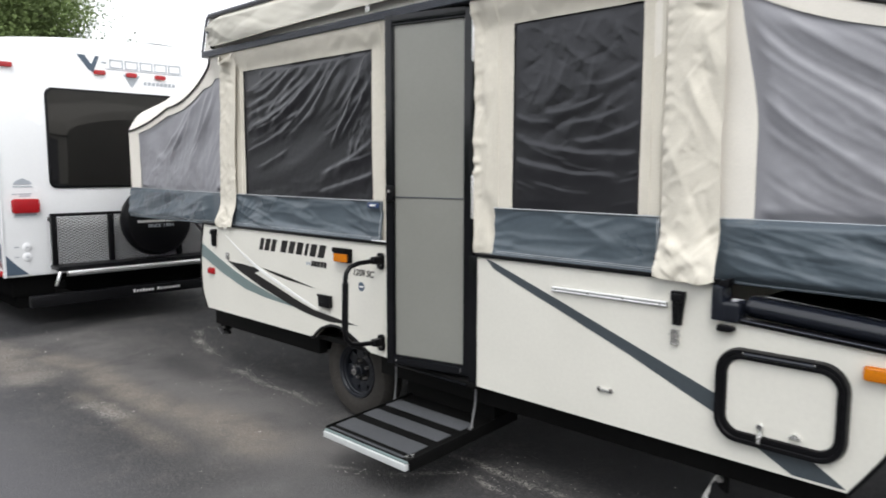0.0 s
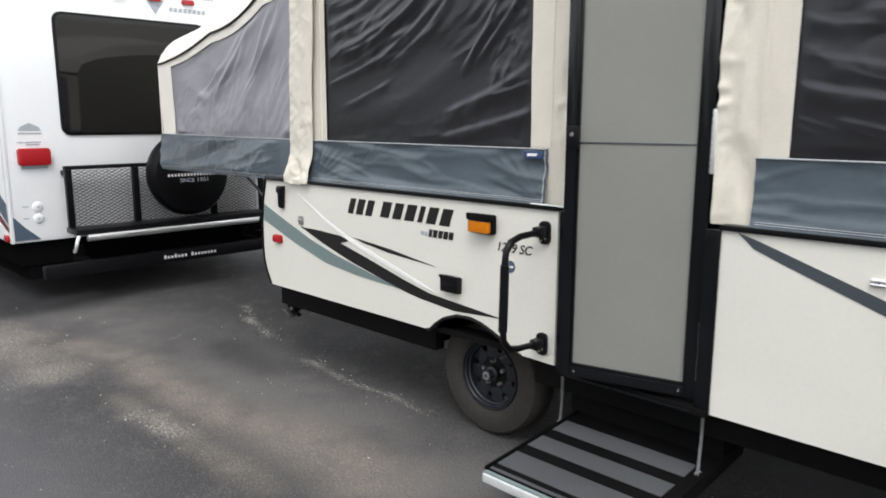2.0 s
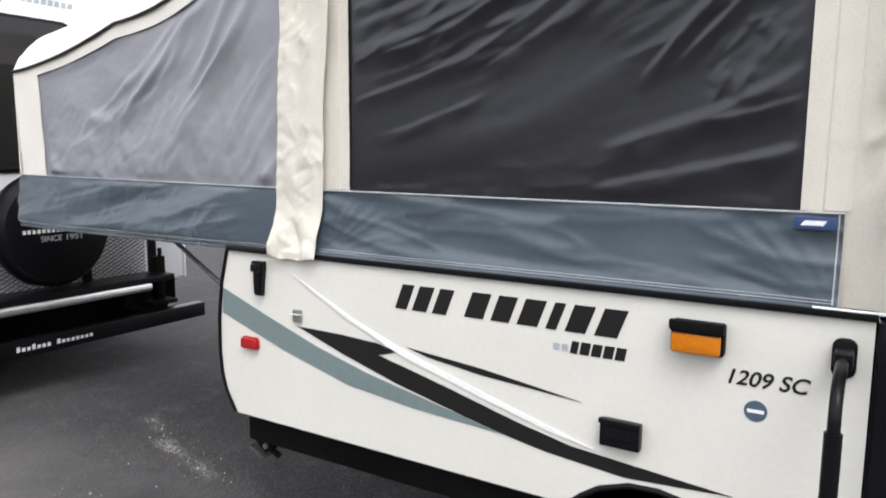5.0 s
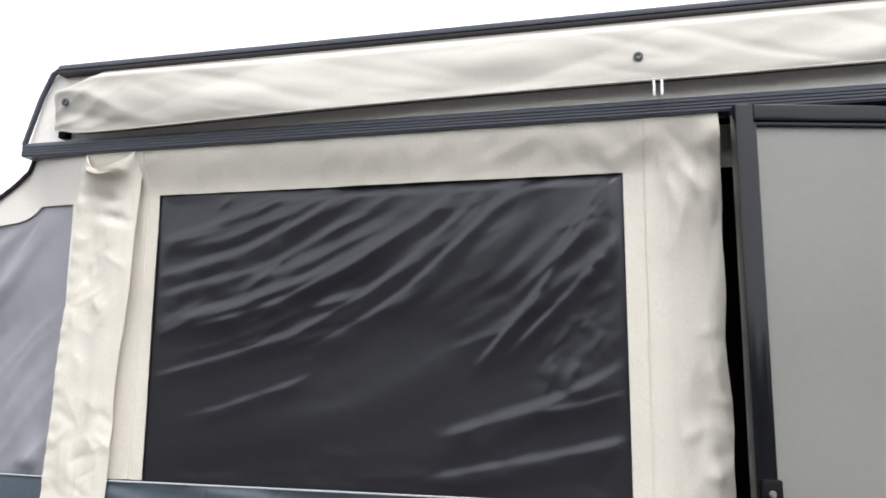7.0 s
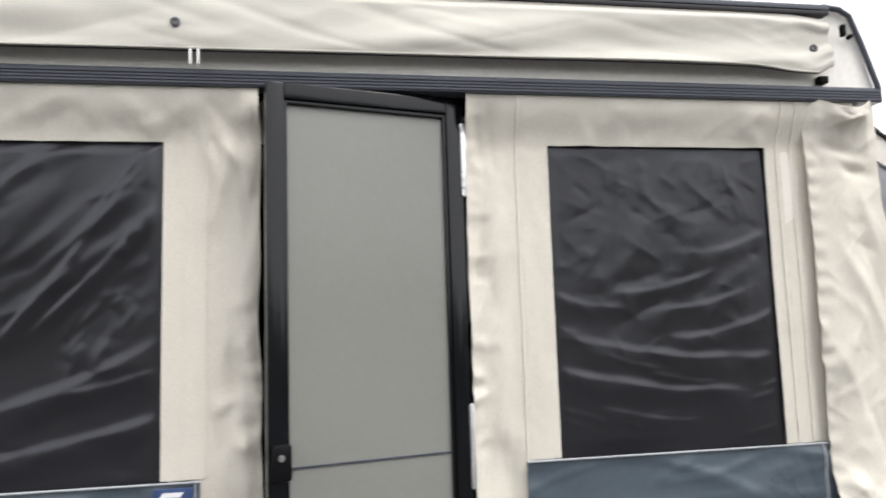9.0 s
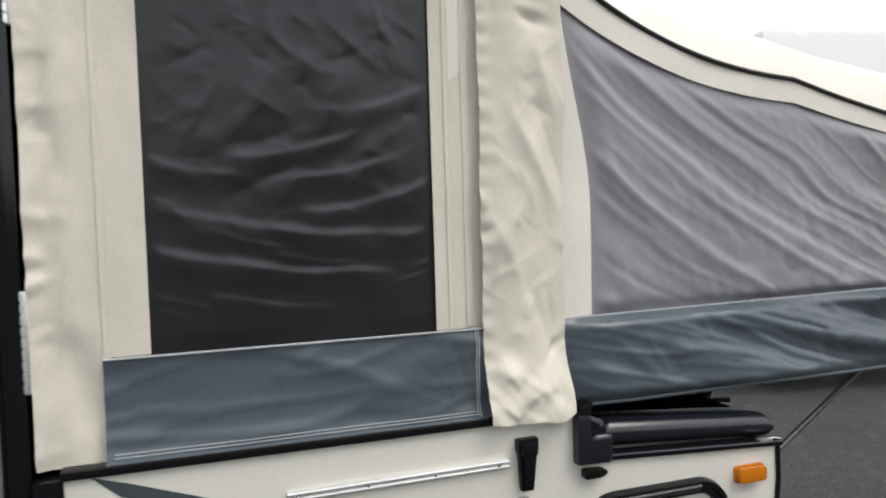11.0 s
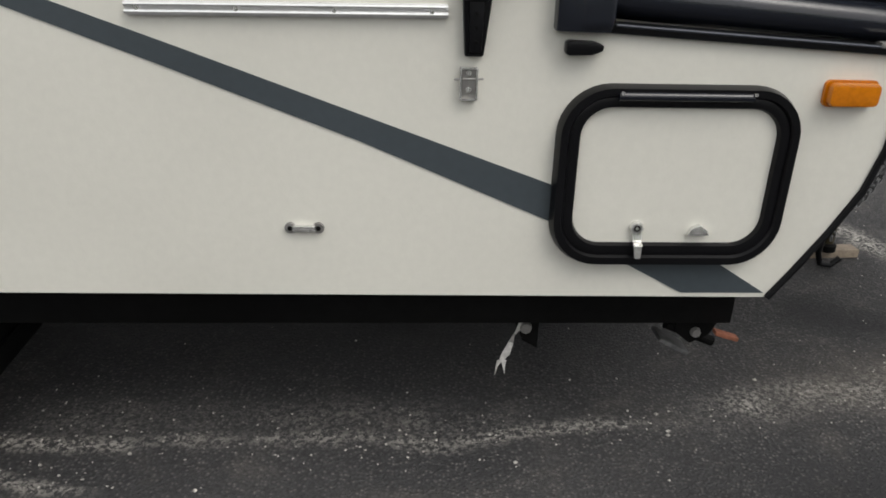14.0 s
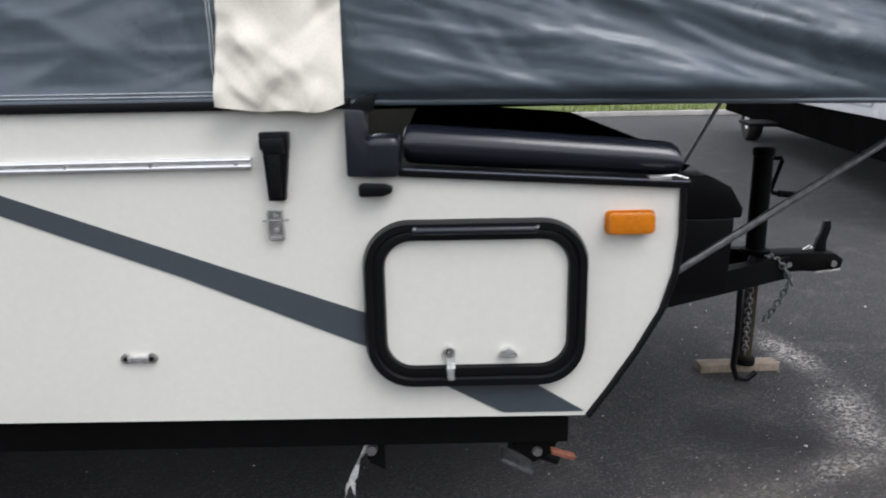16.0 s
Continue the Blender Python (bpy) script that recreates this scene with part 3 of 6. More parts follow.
# diagonal stripe on the front side panel, broken by the hatch
part("stripe_decal", prism([(2.606, 1.080), (2.672, 1.060), (3.035, 0.931), (3.369, 0.809), (3.735, 0.676), (3.735, 0.603), (3.364, 0.762), (3.028, 0.892), (2.765, 0.991), (2.66, 1.033)], -0.002, 0.001), M_STRIPE, front_panel, "slate grey stripe")
part("stripe_decal", prism([(3.86, 0.530), (4.05, 0.528), (4.158, 0.4605), (3.99, 0.4605)], -0.002, 0.001), M_STRIPE, front_panel)


# hatch: rounded frame, door, hinge and two latches
def rounded(x0, x1, z0, z1, r, n=8):
    pts = []
    for cx, cz, a in ((x1 - r, z1 - r, 0), (x0 + r, z1 - r, 90), (x0 + r, z0 + r, 180), (x1 - r, z0 + r, 270)):
        pts += [(cx + r * math.cos(radians(a + 90 * k / n)), cz + r * math.sin(radians(a + 90 * k / n))) for k in range(n + 1)]
    return pts


def ring_frame(o, i, ridge_y, y0):
    """A moulded frame between two closed outlines, raised in the middle."""
    bm = bmesh.new()
    rows = []
    for f, y in ((0.0, y0), (0.0, y0 - 0.006), (0.12, ridge_y), (0.42, ridge_y), (0.50, ridge_y + 0.006), (0.60, ridge_y + 0.004), (0.90, ridge_y + 0.006), (1.0, y0 - 0.004), (1.0, y0)):
        rows.append([bm.verts.new((a[0] + (b[0] - a[0]) * f, y, a[1] + (b[1] - a[1]) * f)) for a, b in zip(o, i)])
    m = len(o)
    for a, b in zip(rows, rows[1:] + rows[:1]):
        for k in range(m):
            bm.faces.new((a[k], a[(k + 1) % m], b[(k + 1) % m], b[k]))
    return bm


hatch = part("storage_hatch", prism(rounded(3.748, 4.128, 0.560, 0.836, 0.055), -0.008, 0.001), M_PANEL, camper, "cream storage hatch in a black frame")
part("hatch_frame", ring_frame(rounded(3.715, 4.156, 0.526, 0.870, 0.092), rounded(3.760, 4.114, 0.573, 0.828, 0.052), -0.024, 0.0), M_BLACK, hatch, "black rubber-edged frame")
part("hatch_hinge", tube([(3.815, -0.024, 0.852), (4.052, -0.024, 0.852)], 0.0080, 12), M_LID, hatch, "black piano hinge")
for x in (3.825, 4.058):
    part("hinge_screw", lathe([(0.0032, -0.034), (0.003, -0.030)], (x - 0.006, 0, 0.859), "y", 10), M_CHROME, hatch)
lt = part("cam_latch", lathe([(0.004, -0.018), (0.011, -0.017), (0.0135, -0.013), (0.0135, -0.008)], (3.881, 0, 0.602), "y", 24), M_CHROME, hatch, "zinc cam latch")
part("latch_socket", lathe([(0.0035, -0.0185), (0.0065, -0.0190), (0.0065, -0.0175), (0.0035, -0.0175)], (3.881, 0, 0.603), "y", 16, True), M_FRAME, lt)
for za, zb, ya, yb, wa, wb in ((0.592, 0.579, -0.013, -0.016, 0.009, 0.0085), (0.579, 0.571, -0.016, -0.029, 0.0085, 0.008), (0.571, 0.547, -0.029, -0.031, 0.008, 0.0055)):
    bm = prism([(3.883 - wa, za), (3.883 + wa, za), (3.885 + wb, zb), (3.885 - wb, zb)], 0.0, 0.003)
    for v in bm.verts:
        v.co.y += ya if abs(v.co.z - za) < 1e-5 else yb
    part("latch_tongue", bm, M_CHROME, lt)
part("thumb_latch", prism([(3.978, 0.590), (4.020, 0.590), (4.015, 0.600), (4.000, 0.611), (3.985, 0.604)], -0.020, -0.008, 0.002), M_CHROME, hatch, "small zinc thumb latch")


# fittings on the front side panel
rail = part("awning_rail", prism([(2.990, 0.971), (3.517, 0.974), (3.517, 0.9965), (2.990, 0.994)], -0.010, 0.0, 0.002), M_ALU, front_panel, "bright aluminium channel")
for z in (0.977, 0.989):
    part("rail_lip_or_highlight", tube([(2.990, -0.011, z), (3.517, -0.011, z + 0.003)], 0.0035, 8), M_ALU, rail)
for x in (3.01, 3.17, 3.33, 3.49):
    part("rail_screw", lathe([(0.004, -0.014), (0.004, -0.008)], (x, 0, 0.984), "y", 8), M_CHROME, rail)


def body_latch(x, zt, s=1.0, parent=None):
    """A black over-centre roof latch: housing, lever, rivets."""
    a = part("roof_latch", prism([(x - 0.024 * s, zt), (x + 0.026 * s, zt), (x + 0.026 * s, zt - 0.035 * s), (x + 0.015 * s, zt - 0.126 * s), (x - 0.017 * s, zt - 0.126 * s), (x - 0.022 * s, zt - 0.04 * s)], -0.020, 0.0, 0.004), M_BLACK, parent, "black plastic over-centre latch")
    part("latch_plate", box(x - 0.026 * s, x + 0.028 * s, -0.024, -0.0005, zt - 0.030 * s, zt + 0.003 * s, 0.003), M_BLACK, a, "dark metal backing plate")
    part("latch_hook", box(x - 0.020 * s, x + 0.022 * s, -0.036, -0.018, zt - 0.036 * s, zt - 0.006 * s, 0.006), M_BLACK, a)
    part("latch_lever", prism([(x - 0.012 * s, zt - 0.03 * s), (x + 0.014 * s, zt - 0.03 * s), (x + 0.010 * s, zt - 0.118 * s), (x - 0.010 * s, zt - 0.118 * s)], -0.030, -0.019, 0.004), M_BLACK, a)
    for dz in (0.055, 0.078, 0.1):
        part("latch_rivet", lathe([(0.003, -0.033), (0.0035, -0.029)], (x, 0, zt - dz * s), "y", 8), M_FRAME, a)
    return a


body_latch(3.563, 1.040, 1.0, front_panel)
body_latch(0.073, 1.058, 0.95, rear_panel)
bk = part("latch_bracket", box(3.540, 3.570, -0.005, 0.0, 0.838, 0.895, 0.0015), M_LUG, front_panel, "zinc latch keeper plate")
for x in (3.541, 3.569):
    part("bracket_flange", box(x - 0.0015, x + 0.0015, -0.014, -0.005, 0.840, 0.893), M_CHROME, bk)
for z in (0.8395, 0.8935):
    part("bracket_flange", box(3.543, 3.567, -0.012, -0.005, z - 0.0015, z + 0.0015), M_CHROME, bk)
part("bracket_pin", tube([(3.530, -0.012, 0.875), (3.580, -0.012, 0.876)], 0.002, 8), M_LUG, bk)
for z in (0.885, 0.856):
    part("bracket_rivet", lathe([(0.005, -0.009), (0.006, -0.005)], (3.555, 0, z), "y", 10), M_CHROME, bk)
ft = part("table_bracket", box(3.236, 3.280, -0.010, 0.0, 0.588, 0.601, 0.003), M_CHROME, front_panel, "small zinc leg bracket")
for x in (3.232, 3.284):
    part("bracket_ear", lathe([(0.010, -0.006), (0.011, -0.004), (0.011, 0.0)], (x, 0, 0.595), "y", 14), M_LUG, ft)
    part("bracket_screw", lathe([(0.0035, -0.009), (0.005, -0.006)], (x, 0, 0.595), "y", 10), M_FRAME, ft)
part("bumper_stop", prism([(3.716, 0.922), (3.722, 0.919), (3.762, 0.920), (3.780, 0.927), (3.780, 0.937), (3.764, 0.942), (3.722, 0.944), (3.716, 0.940)], -0.026, 0.0, 0.004), M_BLACK, front_panel, "black rubber stop")


def lamp_lens(x0, x1, z0, z1, depth, lens, parent, base=None, label="", y=0.0):
    a = part("lamp_base", prism(rounded(x0 - 0.003, x1 + 0.003, z0 - 0.003, z1 + 0.003, 0.010, 4), y - 0.008, y), base or M_BLACK, parent, label)
    part("lens", prism(rounded(x0, x1, z0, z1, 0.010, 4), y - depth, y - 0.0085, 0.005), lens, a)
    return a


lamp_lens(4.188, 4.277, 0.838, 0.879, 0.026, M_AMBER, front_panel, M_AMBER, "amber side marker lamp")
lamp_lens(-0.020, 0.052, 0.738, 0.777, 0.022, M_RED, rear_panel, M_RED, "red side marker lamp")
pl = part("porch_lamp", prism(rounded(1.497, 1.622, 0.962, 1.042, 0.008, 4), -0.030, 0.0, 0.004), M_FRAME, rear_panel, "porch lamp with amber lens and black hood")
part("lamp_hood", prism([(1.495, 1.046), (1.624, 1.046), (1.624, 1.026), (1.616, 1.016), (1.503, 1.016), (1.495, 1.026)], -0.050, -0.030, 0.004), M_FRAME, pl)
part("amber_lens", prism(rounded(1.502, 1.616, 0.967, 1.015, 0.006, 4), -0.046, -0.030, 0.004), M_AMBER, pl)
ob_ = part("outlet_cover", box(1.325, 1.432, -0.030, 0.0, 0.680, 0.752, 0.006), M_BLACK, rear_panel, "black weatherproof outlet cover")
part("cover_lip", box(1.323, 1.434, -0.036, -0.020, 0.742, 0.756, 0.004), M_BLACK, ob_)
part("cover_slot", box(1.345, 1.412, -0.034, -0.030, 0.708, 0.716, 0.002), M_DOORFRAME, ob_)
em = part("keeper_bracket", box(0.225, 0.262, -0.010, 0.0, 0.862, 0.908, 0.004), M_LUG, rear_panel, "small zinc keeper bracket")
part("bracket_pin", tube([(0.218, -0.012, 0.890), (0.270, -0.012, 0.892)], 0.0025, 8), M_CHROME, em)
part("round_sticker", lathe([(0.026, -0.0015), (0.026, 0.0)], (1.697, 0, 0.838), "y", 28), M_BLUE, rear_panel, "round blue-grey sticker with pale print")
part("sticker_print", prism([(1.678, 0.834), (1.716, 0.834), (1.716, 0.842), (1.678, 0.842)], -0.003, -0.0018), M_WHTDECAL, rear_panel)

# decals on the rear side panel
part("sage_swoosh", prism([(-0.121, 0.945), (0.093, 0.868), (0.320, 0.791), (0.529, 0.735), (0.784, 0.683), (1.034, 0.634), (0.722, 0.650), (0.460, 0.679), (0.168, 0.755), (-0.128, 0.852)], -0.002, 0.001), M_GREEN, rear_panel, "sage green swoosh")
part("black_swoosh", prism([(0.240, 0.848), (0.420, 0.846), (0.584, 0.838), (0.655, 0.820), (0.584, 0.800), (0.843, 0.739), (1.066, 0.682), (1.238, 0.646), (1.403, 0.632), (1.658, 0.611), (1.390, 0.593), (1.170, 0.612), (1.057, 0.630), (0.901, 0.662), (0.660, 0.717), (0.434, 0.782)], -0.002, 0.001), M_BLKDECAL, rear_panel, "black swoosh")
part("black_swoosh", prism([(0.693, 0.842), (0.957, 0.818), (1.266, 0.776), (0.957, 0.798), (0.772, 0.822)], -0.002, 0.001), M_BLKDECAL, rear_panel)
part("white_swoosh", prism([(0.218, 1.030), (0.330, 0.978), (0.465, 0.914), (0.674, 0.834), (0.957, 0.750), (1.169, 0.690), (1.300, 0.652), (1.170, 0.676), (0.957, 0.731), (0.674, 0.812), (0.465, 0.899), (0.330, 0.968)], -0.0042, -0.0022), M_WHTDECAL, rear_panel, "white swoosh")


def block_marks(x0, x1, z0, z1, widths, gap, slant, parent, material, name="block_mark", y=-0.002):
    """A row of plain slanted blocks the size of a logo's strokes (a zero width leaves a word space)."""
    total = sum(w or 0.5 for w in widths) + gap * (len(widths) - 1)
    k = (x1 - x0 - slant) / total
    x = x0
    for w in widths:
        if w:
            a, b = x, x + w * k
            part(name, prism([(a, z0), (b, z0), (b + slant, z1), (a + slant, z1)], y, y + 0.0025), material, parent)
        x += ((w or 0.5) + gap) * k


block_marks(0.648, 0.862, 0.962, 1.040, (0.7, 0.85, 0.8), 0.34, 0.030, rear_panel, M_BLKDECAL)
block_marks(0.895, 1.382, 0.966, 1.042, (0.8, 0.75, 0.8, 0.4, 0.75, 0.8), 0.32, 0.028, rear_panel, M_BLKDECAL)
block_marks(1.178, 1.220, 0.912, 0.930, (0.8, 0.8), 0.3, 0.0, rear_panel, M_GREYTXT)
block_marks(1.226, 1.382, 0.908, 0.942, (0.7, 0.9, 0.9, 0.9, 0.9), 0.22, 0.006, rear_panel, M_BLKDECAL)
part("model_number", text_mesh("1209 SC", 0.052, Matrix.Translation((1.622, -0.0015, 0.898)) @ SIDE, 0.25, 0.0008, 0.178), M_BLKDECAL, rear_panel, "black model number")

# grab handle
gh = part("grab_handle", tube([(1.870, -0.05, 1.003), (1.870, -0.16, 1.000), (1.870, -0.215, 0.985), (1.870, -0.240, 0.955), (1.870, -0.246, 0.92), (1.870, -0.252, 0.66), (1.870, -0.246, 0.615), (1.870, -0.215, 0.582), (1.870, -0.16, 0.568), (1.870, -0.05, 0.560)], 0.0125, 14), M_BLACK, camper, "black fold-out grab handle")
part("grip_sleeve", tube([(1.870, -0.246, 0.905), (1.870, -0.252, 0.655)], 0.0170, 16), M_BLACK, gh)
for z in (1.003, 0.558):
    mt = part("handle_mount", prism(rounded(1.846, 1.896, z - 0.050, z + 0.040, 0.020, 6), -0.016, 0.0, 0.004), M_BLACK, gh)
    part("mount_socket", box(1.852, 1.890, -0.070, -0.014, z - 0.018, z + 0.022, 0.010, 3), M_BLACK, mt)
    for dz in (-0.036, -0.026):
        part("mount_screw", lathe([(0.004, -0.020), (0.005, -0.015)], (1.862 if dz < -0.03 else 1.880, 0, z + dz), "y", 10), M_CHROME, mt)


# wheel
def wheel(yc):
    c = (1.478, yc, 0.286)
    w = part("wheel", lathe([(0.020, -0.020), (0.085, -0.016), (0.088, 0.0), (0.02, 0.0)], c, "y", 32, True), M_BLACK, camper, "black spoked trailer wheel")
    prof = [(0.160, -0.055), (0.178, -0.070), (0.225, -0.077), (0.264, -0.068), (0.280, -0.050), (0.286, -0.02), (0.286, 0.02), (0.280, 0.05), (0.264, 0.068), (0.225, 0.077), (0.16, 0.06)]
    part("tyre", lathe(prof, c, "y", 64, True), M_RUBBER, w, "dusty black tyre")
    part("rim", lathe([(0.163, -0.062), (0.160, -0.067), (0.156, -0.066), (0.154, -0.056), (0.150, -0.052), (0.148, -0.055), (0.145, -0.054), (0.143, -0.042), (0.139, -0.038), (0.137, -0.041), (0.134, -0.040), (0.131, -0.016), (0.128, 0.0), (0.128, 0.05), (0.162, 0.05)], c, "y", 48, True), M_RIM, w)
    for k in range(8):
        a = 2 * math.pi * k / 8 + 0.15
        bm = prism([(0.070, -0.0285), (0.094, -0.0385), (0.100, -0.030), (0.123, -0.034), (0.130, -0.052), (0.134, 0.0), (0.130, 0.052), (0.123, 0.034), (0.100, 0.030), (0.094, 0.0385), (0.070, 0.0285)], -0.020, -0.010, 0.002, axis="z")
        bmesh.ops.transform(bm, matrix=Matrix.Translation(c) @ Matrix.Rotation(-a, 4, "Y") @ Matrix.Rotation(radians(90), 4, "X") @ Matrix.Diagonal((1, 1, -1, 1)), verts=bm.verts)
        part("spoke", bm, M_RIM, w)
    part("brake_drum", lathe([(0.115, 0.012), (0.115, 0.06)], c, "y", 32), M_FRAME, w)
    for k in range(5):
        a = 2 * math.pi * k / 5 + 0.4
        part("lug_nut", lathe([(0.007, -0.040), (0.010, -0.034), (0.010, -0.014)], (c[0] + 0.057 * math.cos(a), c[1], c[2] + 0.057 * math.sin(a)), "y", 6), M_LUG, w)
    hub = part("hub_cap", lathe([(0.016, -0.082), (0.022, -0.078), (0.024, -0.050), (0.034, -0.046), (0.036, -0.012)], c, "y", 20), M_RIM, w)
    part("hub_plug", lathe([(0.009, -0.083), (0.018, -0.0835), (0.020, -0.079), (0.019, -0.076), (0.009, -0.078)], c, "y", 20, True), M_LUG, hub)
    part("valve_stem", tube([(c[0] + 0.068, c[1] - 0.012, c[2] + 0.098), (c[0] + 0.066, c[1] - 0.052, c[2] + 0.092)], 0.0055, 8), M_LUG, w)


wheel(0.195)
wheel(W - 0.195)

# door opening and door
jamb = part("door_jamb", box(1.930, 1.984, 0.004, 0.085, 0.452, 1.084, 0.003), M_DOORFRAME, camper, "black door jamb")
part("door_jamb", box(2.498, 2.5495, 0.006, 0.085, 0.452, 1.080, 0.003), M_DOORFRAME, camper)
part("door_jamb", box(1.950, 1.984, 0.070, 0.105, 1.0845, 2.25, 0.003), M_DOORFRAME, camper)
part("door_jamb", box(2.504, 2.540, 0.062, 0.105, 1.0845, 2.25, 0.003), M_DOORFRAME, camper)
# header coloured near-black too, so the gap above the door reads as unlit
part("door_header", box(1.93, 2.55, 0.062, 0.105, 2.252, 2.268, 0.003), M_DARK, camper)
part("door_sill", box(1.93, 2.55, 0.000, 0.10, 0.440, 0.468, 0.003), M_FRAME, camper)
part("jamb_strip", box(2.5505, 2.556, -0.006, 0.03, 0.456, 1.083, 0.002), M_DOORFRAME, camper)
part("strike_plate", box(1.940, 1.952, 0.024, 0.031, 0.89, 0.97, 0.002), M_FRAME, camper)
# sheet added behind the door, its colour standing for interior shade
part("unlit_backing", box(1.90, 2.60, 0.50, 0.52, 0.49, 2.24), M_DARK, camper, "near-black sheet standing for the unlit interior behind the door")

HINGE = Vector((2.492, 0.040, 0))
DANG = math.atan2(0.118, 0.487)
DM = Matrix.Translation(HINGE) @ Matrix.Rotation(DANG, 4, "Z")
DW = 0.500


def door_part(name, bm, material, parent, label=""):
    """Parts of the door are drawn closed, leftwards from the hinge, then swung."""
    bmesh.ops.transform(bm, matrix=DM, verts=bm.verts)
    return part(name, bm, material, parent, label)


door = door_part("door", box(-DW + 0.03, -0.03, 0.004, 0.016, 0.51, 2.215), M_DOORPANEL, camper, "grey two-piece camper door in black frame, ajar")
for nm, a in (("door_stile", (-DW, -DW + 0.042, 0.485, 2.240)), ("door_stile", (-0.042, 0.0, 0.485, 2.240))):
    st = door_part(nm, box(a[0], a[1], -0.012, 0.022, a[2], a[3], 0.004), M_DOORFRAME, door)
for nm, z0, z1 in (("door_rail", 0.485, 0.525), ("door_rail", 2.200, 2.240)):
    door_part(nm, box(-DW + 0.0425, -0.0425, -0.012, 0.022, z0, z1, 0.004), M_DOORFRAME, door)
for x0, x1, z0, z1 in ((-DW + 0.042, -DW + 0.050, 0.525, 2.200), (-0.050, -0.042, 0.525, 2.200), (-DW + 0.050, -0.050, 2.190, 2.200), (-DW + 0.050, -0.050, 0.525, 0.535)):
    door_part("glazing_bead", box(x0, x1, -0.006, 0.008, z0, z1, 0.002), M_DOORFRAME, door)
# grey strip standing for the thin shadow where the two halves meet
door_part("door_split_shadow", box(-DW + 0.048, -0.048, 0.000, 0.006, 1.345, 1.350, 0.002), M_TRIM, door)
lk = door_part("door_lock", box(-DW + 0.008, -DW + 0.052, -0.026, -0.010, 1.325, 1.405, 0.006), M_BLACK, door, "black door lock with chrome key barrel")
door_part("key_barrel", lathe([(0.006, -0.031), (0.008, -0.026)], (-DW + 0.028, 0, 1.376), "y", 16), M_LUG, lk)
for z0, z1 in ((1.985, 2.178), (1.255, 1.462), (0.55, 0.76)):
    part("door_hinge", box(2.491, 2.503, 0.026, 0.040, z0, z1, 0.002), M_ALU, camper, "aluminium door hinge")
    for k in range(9):
        zk = z0 + (z1 - z0) * (k + 0.5) / 9
        part("hinge_knuckle", tube([(2.4935, 0.026, zk - 0.008), (2.4935, 0.026, zk + 0.008)], 0.004, 8), M_ALU, camper)
for x in (-DW + 0.06, -0.06):
    door_part("rail_screw", lathe([(0.004, -0.015), (0.005, -0.011)], (x, 0, 0.507), "y", 8), M_CHROME, door)

# fold-out step
ST = Matrix.Translation((0, 0.02, 0.250)) @ Matrix.Rotation(radians(3.7), 4, "X") @ Matrix.Translation((0, -0.02, -0.250))


def step_part(name, bm, material, parent, label=""):
    bmesh.ops.transform(bm, matrix=ST, verts=bm.verts)
    return part(name, bm, material, parent, label)


step = step_part("fold_out_step", box(1.968, 2.556, -0.450, 0.30, 0.222, 0.246, 0.004), M_FRAME, camper, "black fold-out step with grey grip bands")
for y0, y1 in ((-0.397, -0.285), (-0.224, -0.130), (-0.066, 0.030)):
    step_part("grip_band", box(1.974, 2.514, y0, y1, 0.2465, 0.2505, 0.0015), M_TREAD, step)
step_part("grip_edge", box(1.974, 2.514, -0.440, -0.424, 0.2465, 0.2500, 0.0015), M_TREAD, step)
step_part("nosing", box(1.968, 2.560, -0.474, -0.4505, 0.208, 0.240, 0.004), M_NOSING, step, "bright aluminium step edge")
step_part("nosing_lip", box(1.968, 2.560, -0.466, -0.4505, 0.2405, 0.247, 0.002), M_GREEN, step)
for x in (1.962, 2.564):
    step_part("step_flange", box(x - 0.004, x + 0.004, -0.45, 0.30, 0.200, 0.256, 0.002), M_FRAME, step)
for pts in (((1.948, 0.030, 0.440), (1.950, 0.028, 0.34), (1.956, 0.010, 0.245)), ((2.522, 0.034, 0.440), (2.524, 0.028, 0.36), (2.540, -0.020, 0.246))):
    rod = part("step_rod", tube(pts, 0.0055, 10), M_CHAIN, step, "steel step hanger rod")
    for p in (pts[0], pts[2]):
        part("rod_eye", lathe([(0.005, -0.010), (0.010, -0.008), (0.010, 0.004), (0.005, 0.006)], p, "x", 12, True), M_CHAIN, rod)
for x, y in ((2.540, -0.405), (2.528, -0.428), (2.540, -0.015)):
    step_part("step_bolt", lathe([(0.008, 0.2465), (0.010, 0.258)], (x, y, 0), "z", 10), M_CHROME, step)
part("threshold_strip", prism([(1.986, 0.446), (2.497, 0.446), (2.497, 0.458), (1.986, 0.458)], -0.010, -0.001, 0.003), M_DOORFRAME, camper, "black threshold strip under the door")

# underbody bits near the front corner and rear corner
def stabiliser(x, y):
    a = part("stabiliser_jack", prism([(x - 0.05, 0.350), (x + 0.05, 0.350), (x + 0.032, 0.312), (x - 0.008, 0.290), (x - 0.04, 0.315)], y, y + 0.05, 0.004), M_FRAME, camper, "folded corner stabiliser")
    part("stabiliser_arm", tube([(x - 0.06, y + 0.02, 0.33), (x + 0.05, y + 0.02, 0.285)], 0.012), M_FRAME, a)
    part("stabiliser_foot", prism([(x - 0.082, 0.302), (x - 0.076, 0.308), (x - 0.008, 0.272), (x - 0.014, 0.264)], y - 0.01, y + 0.05, 0.002), M_CHAIN, a, "worn steel foot plate")
    part("stabiliser_bolt", lathe([(0.010, -0.008), (0.012, 0.0)], (x, y, 0.32), "y", 8), M_LUG, a)


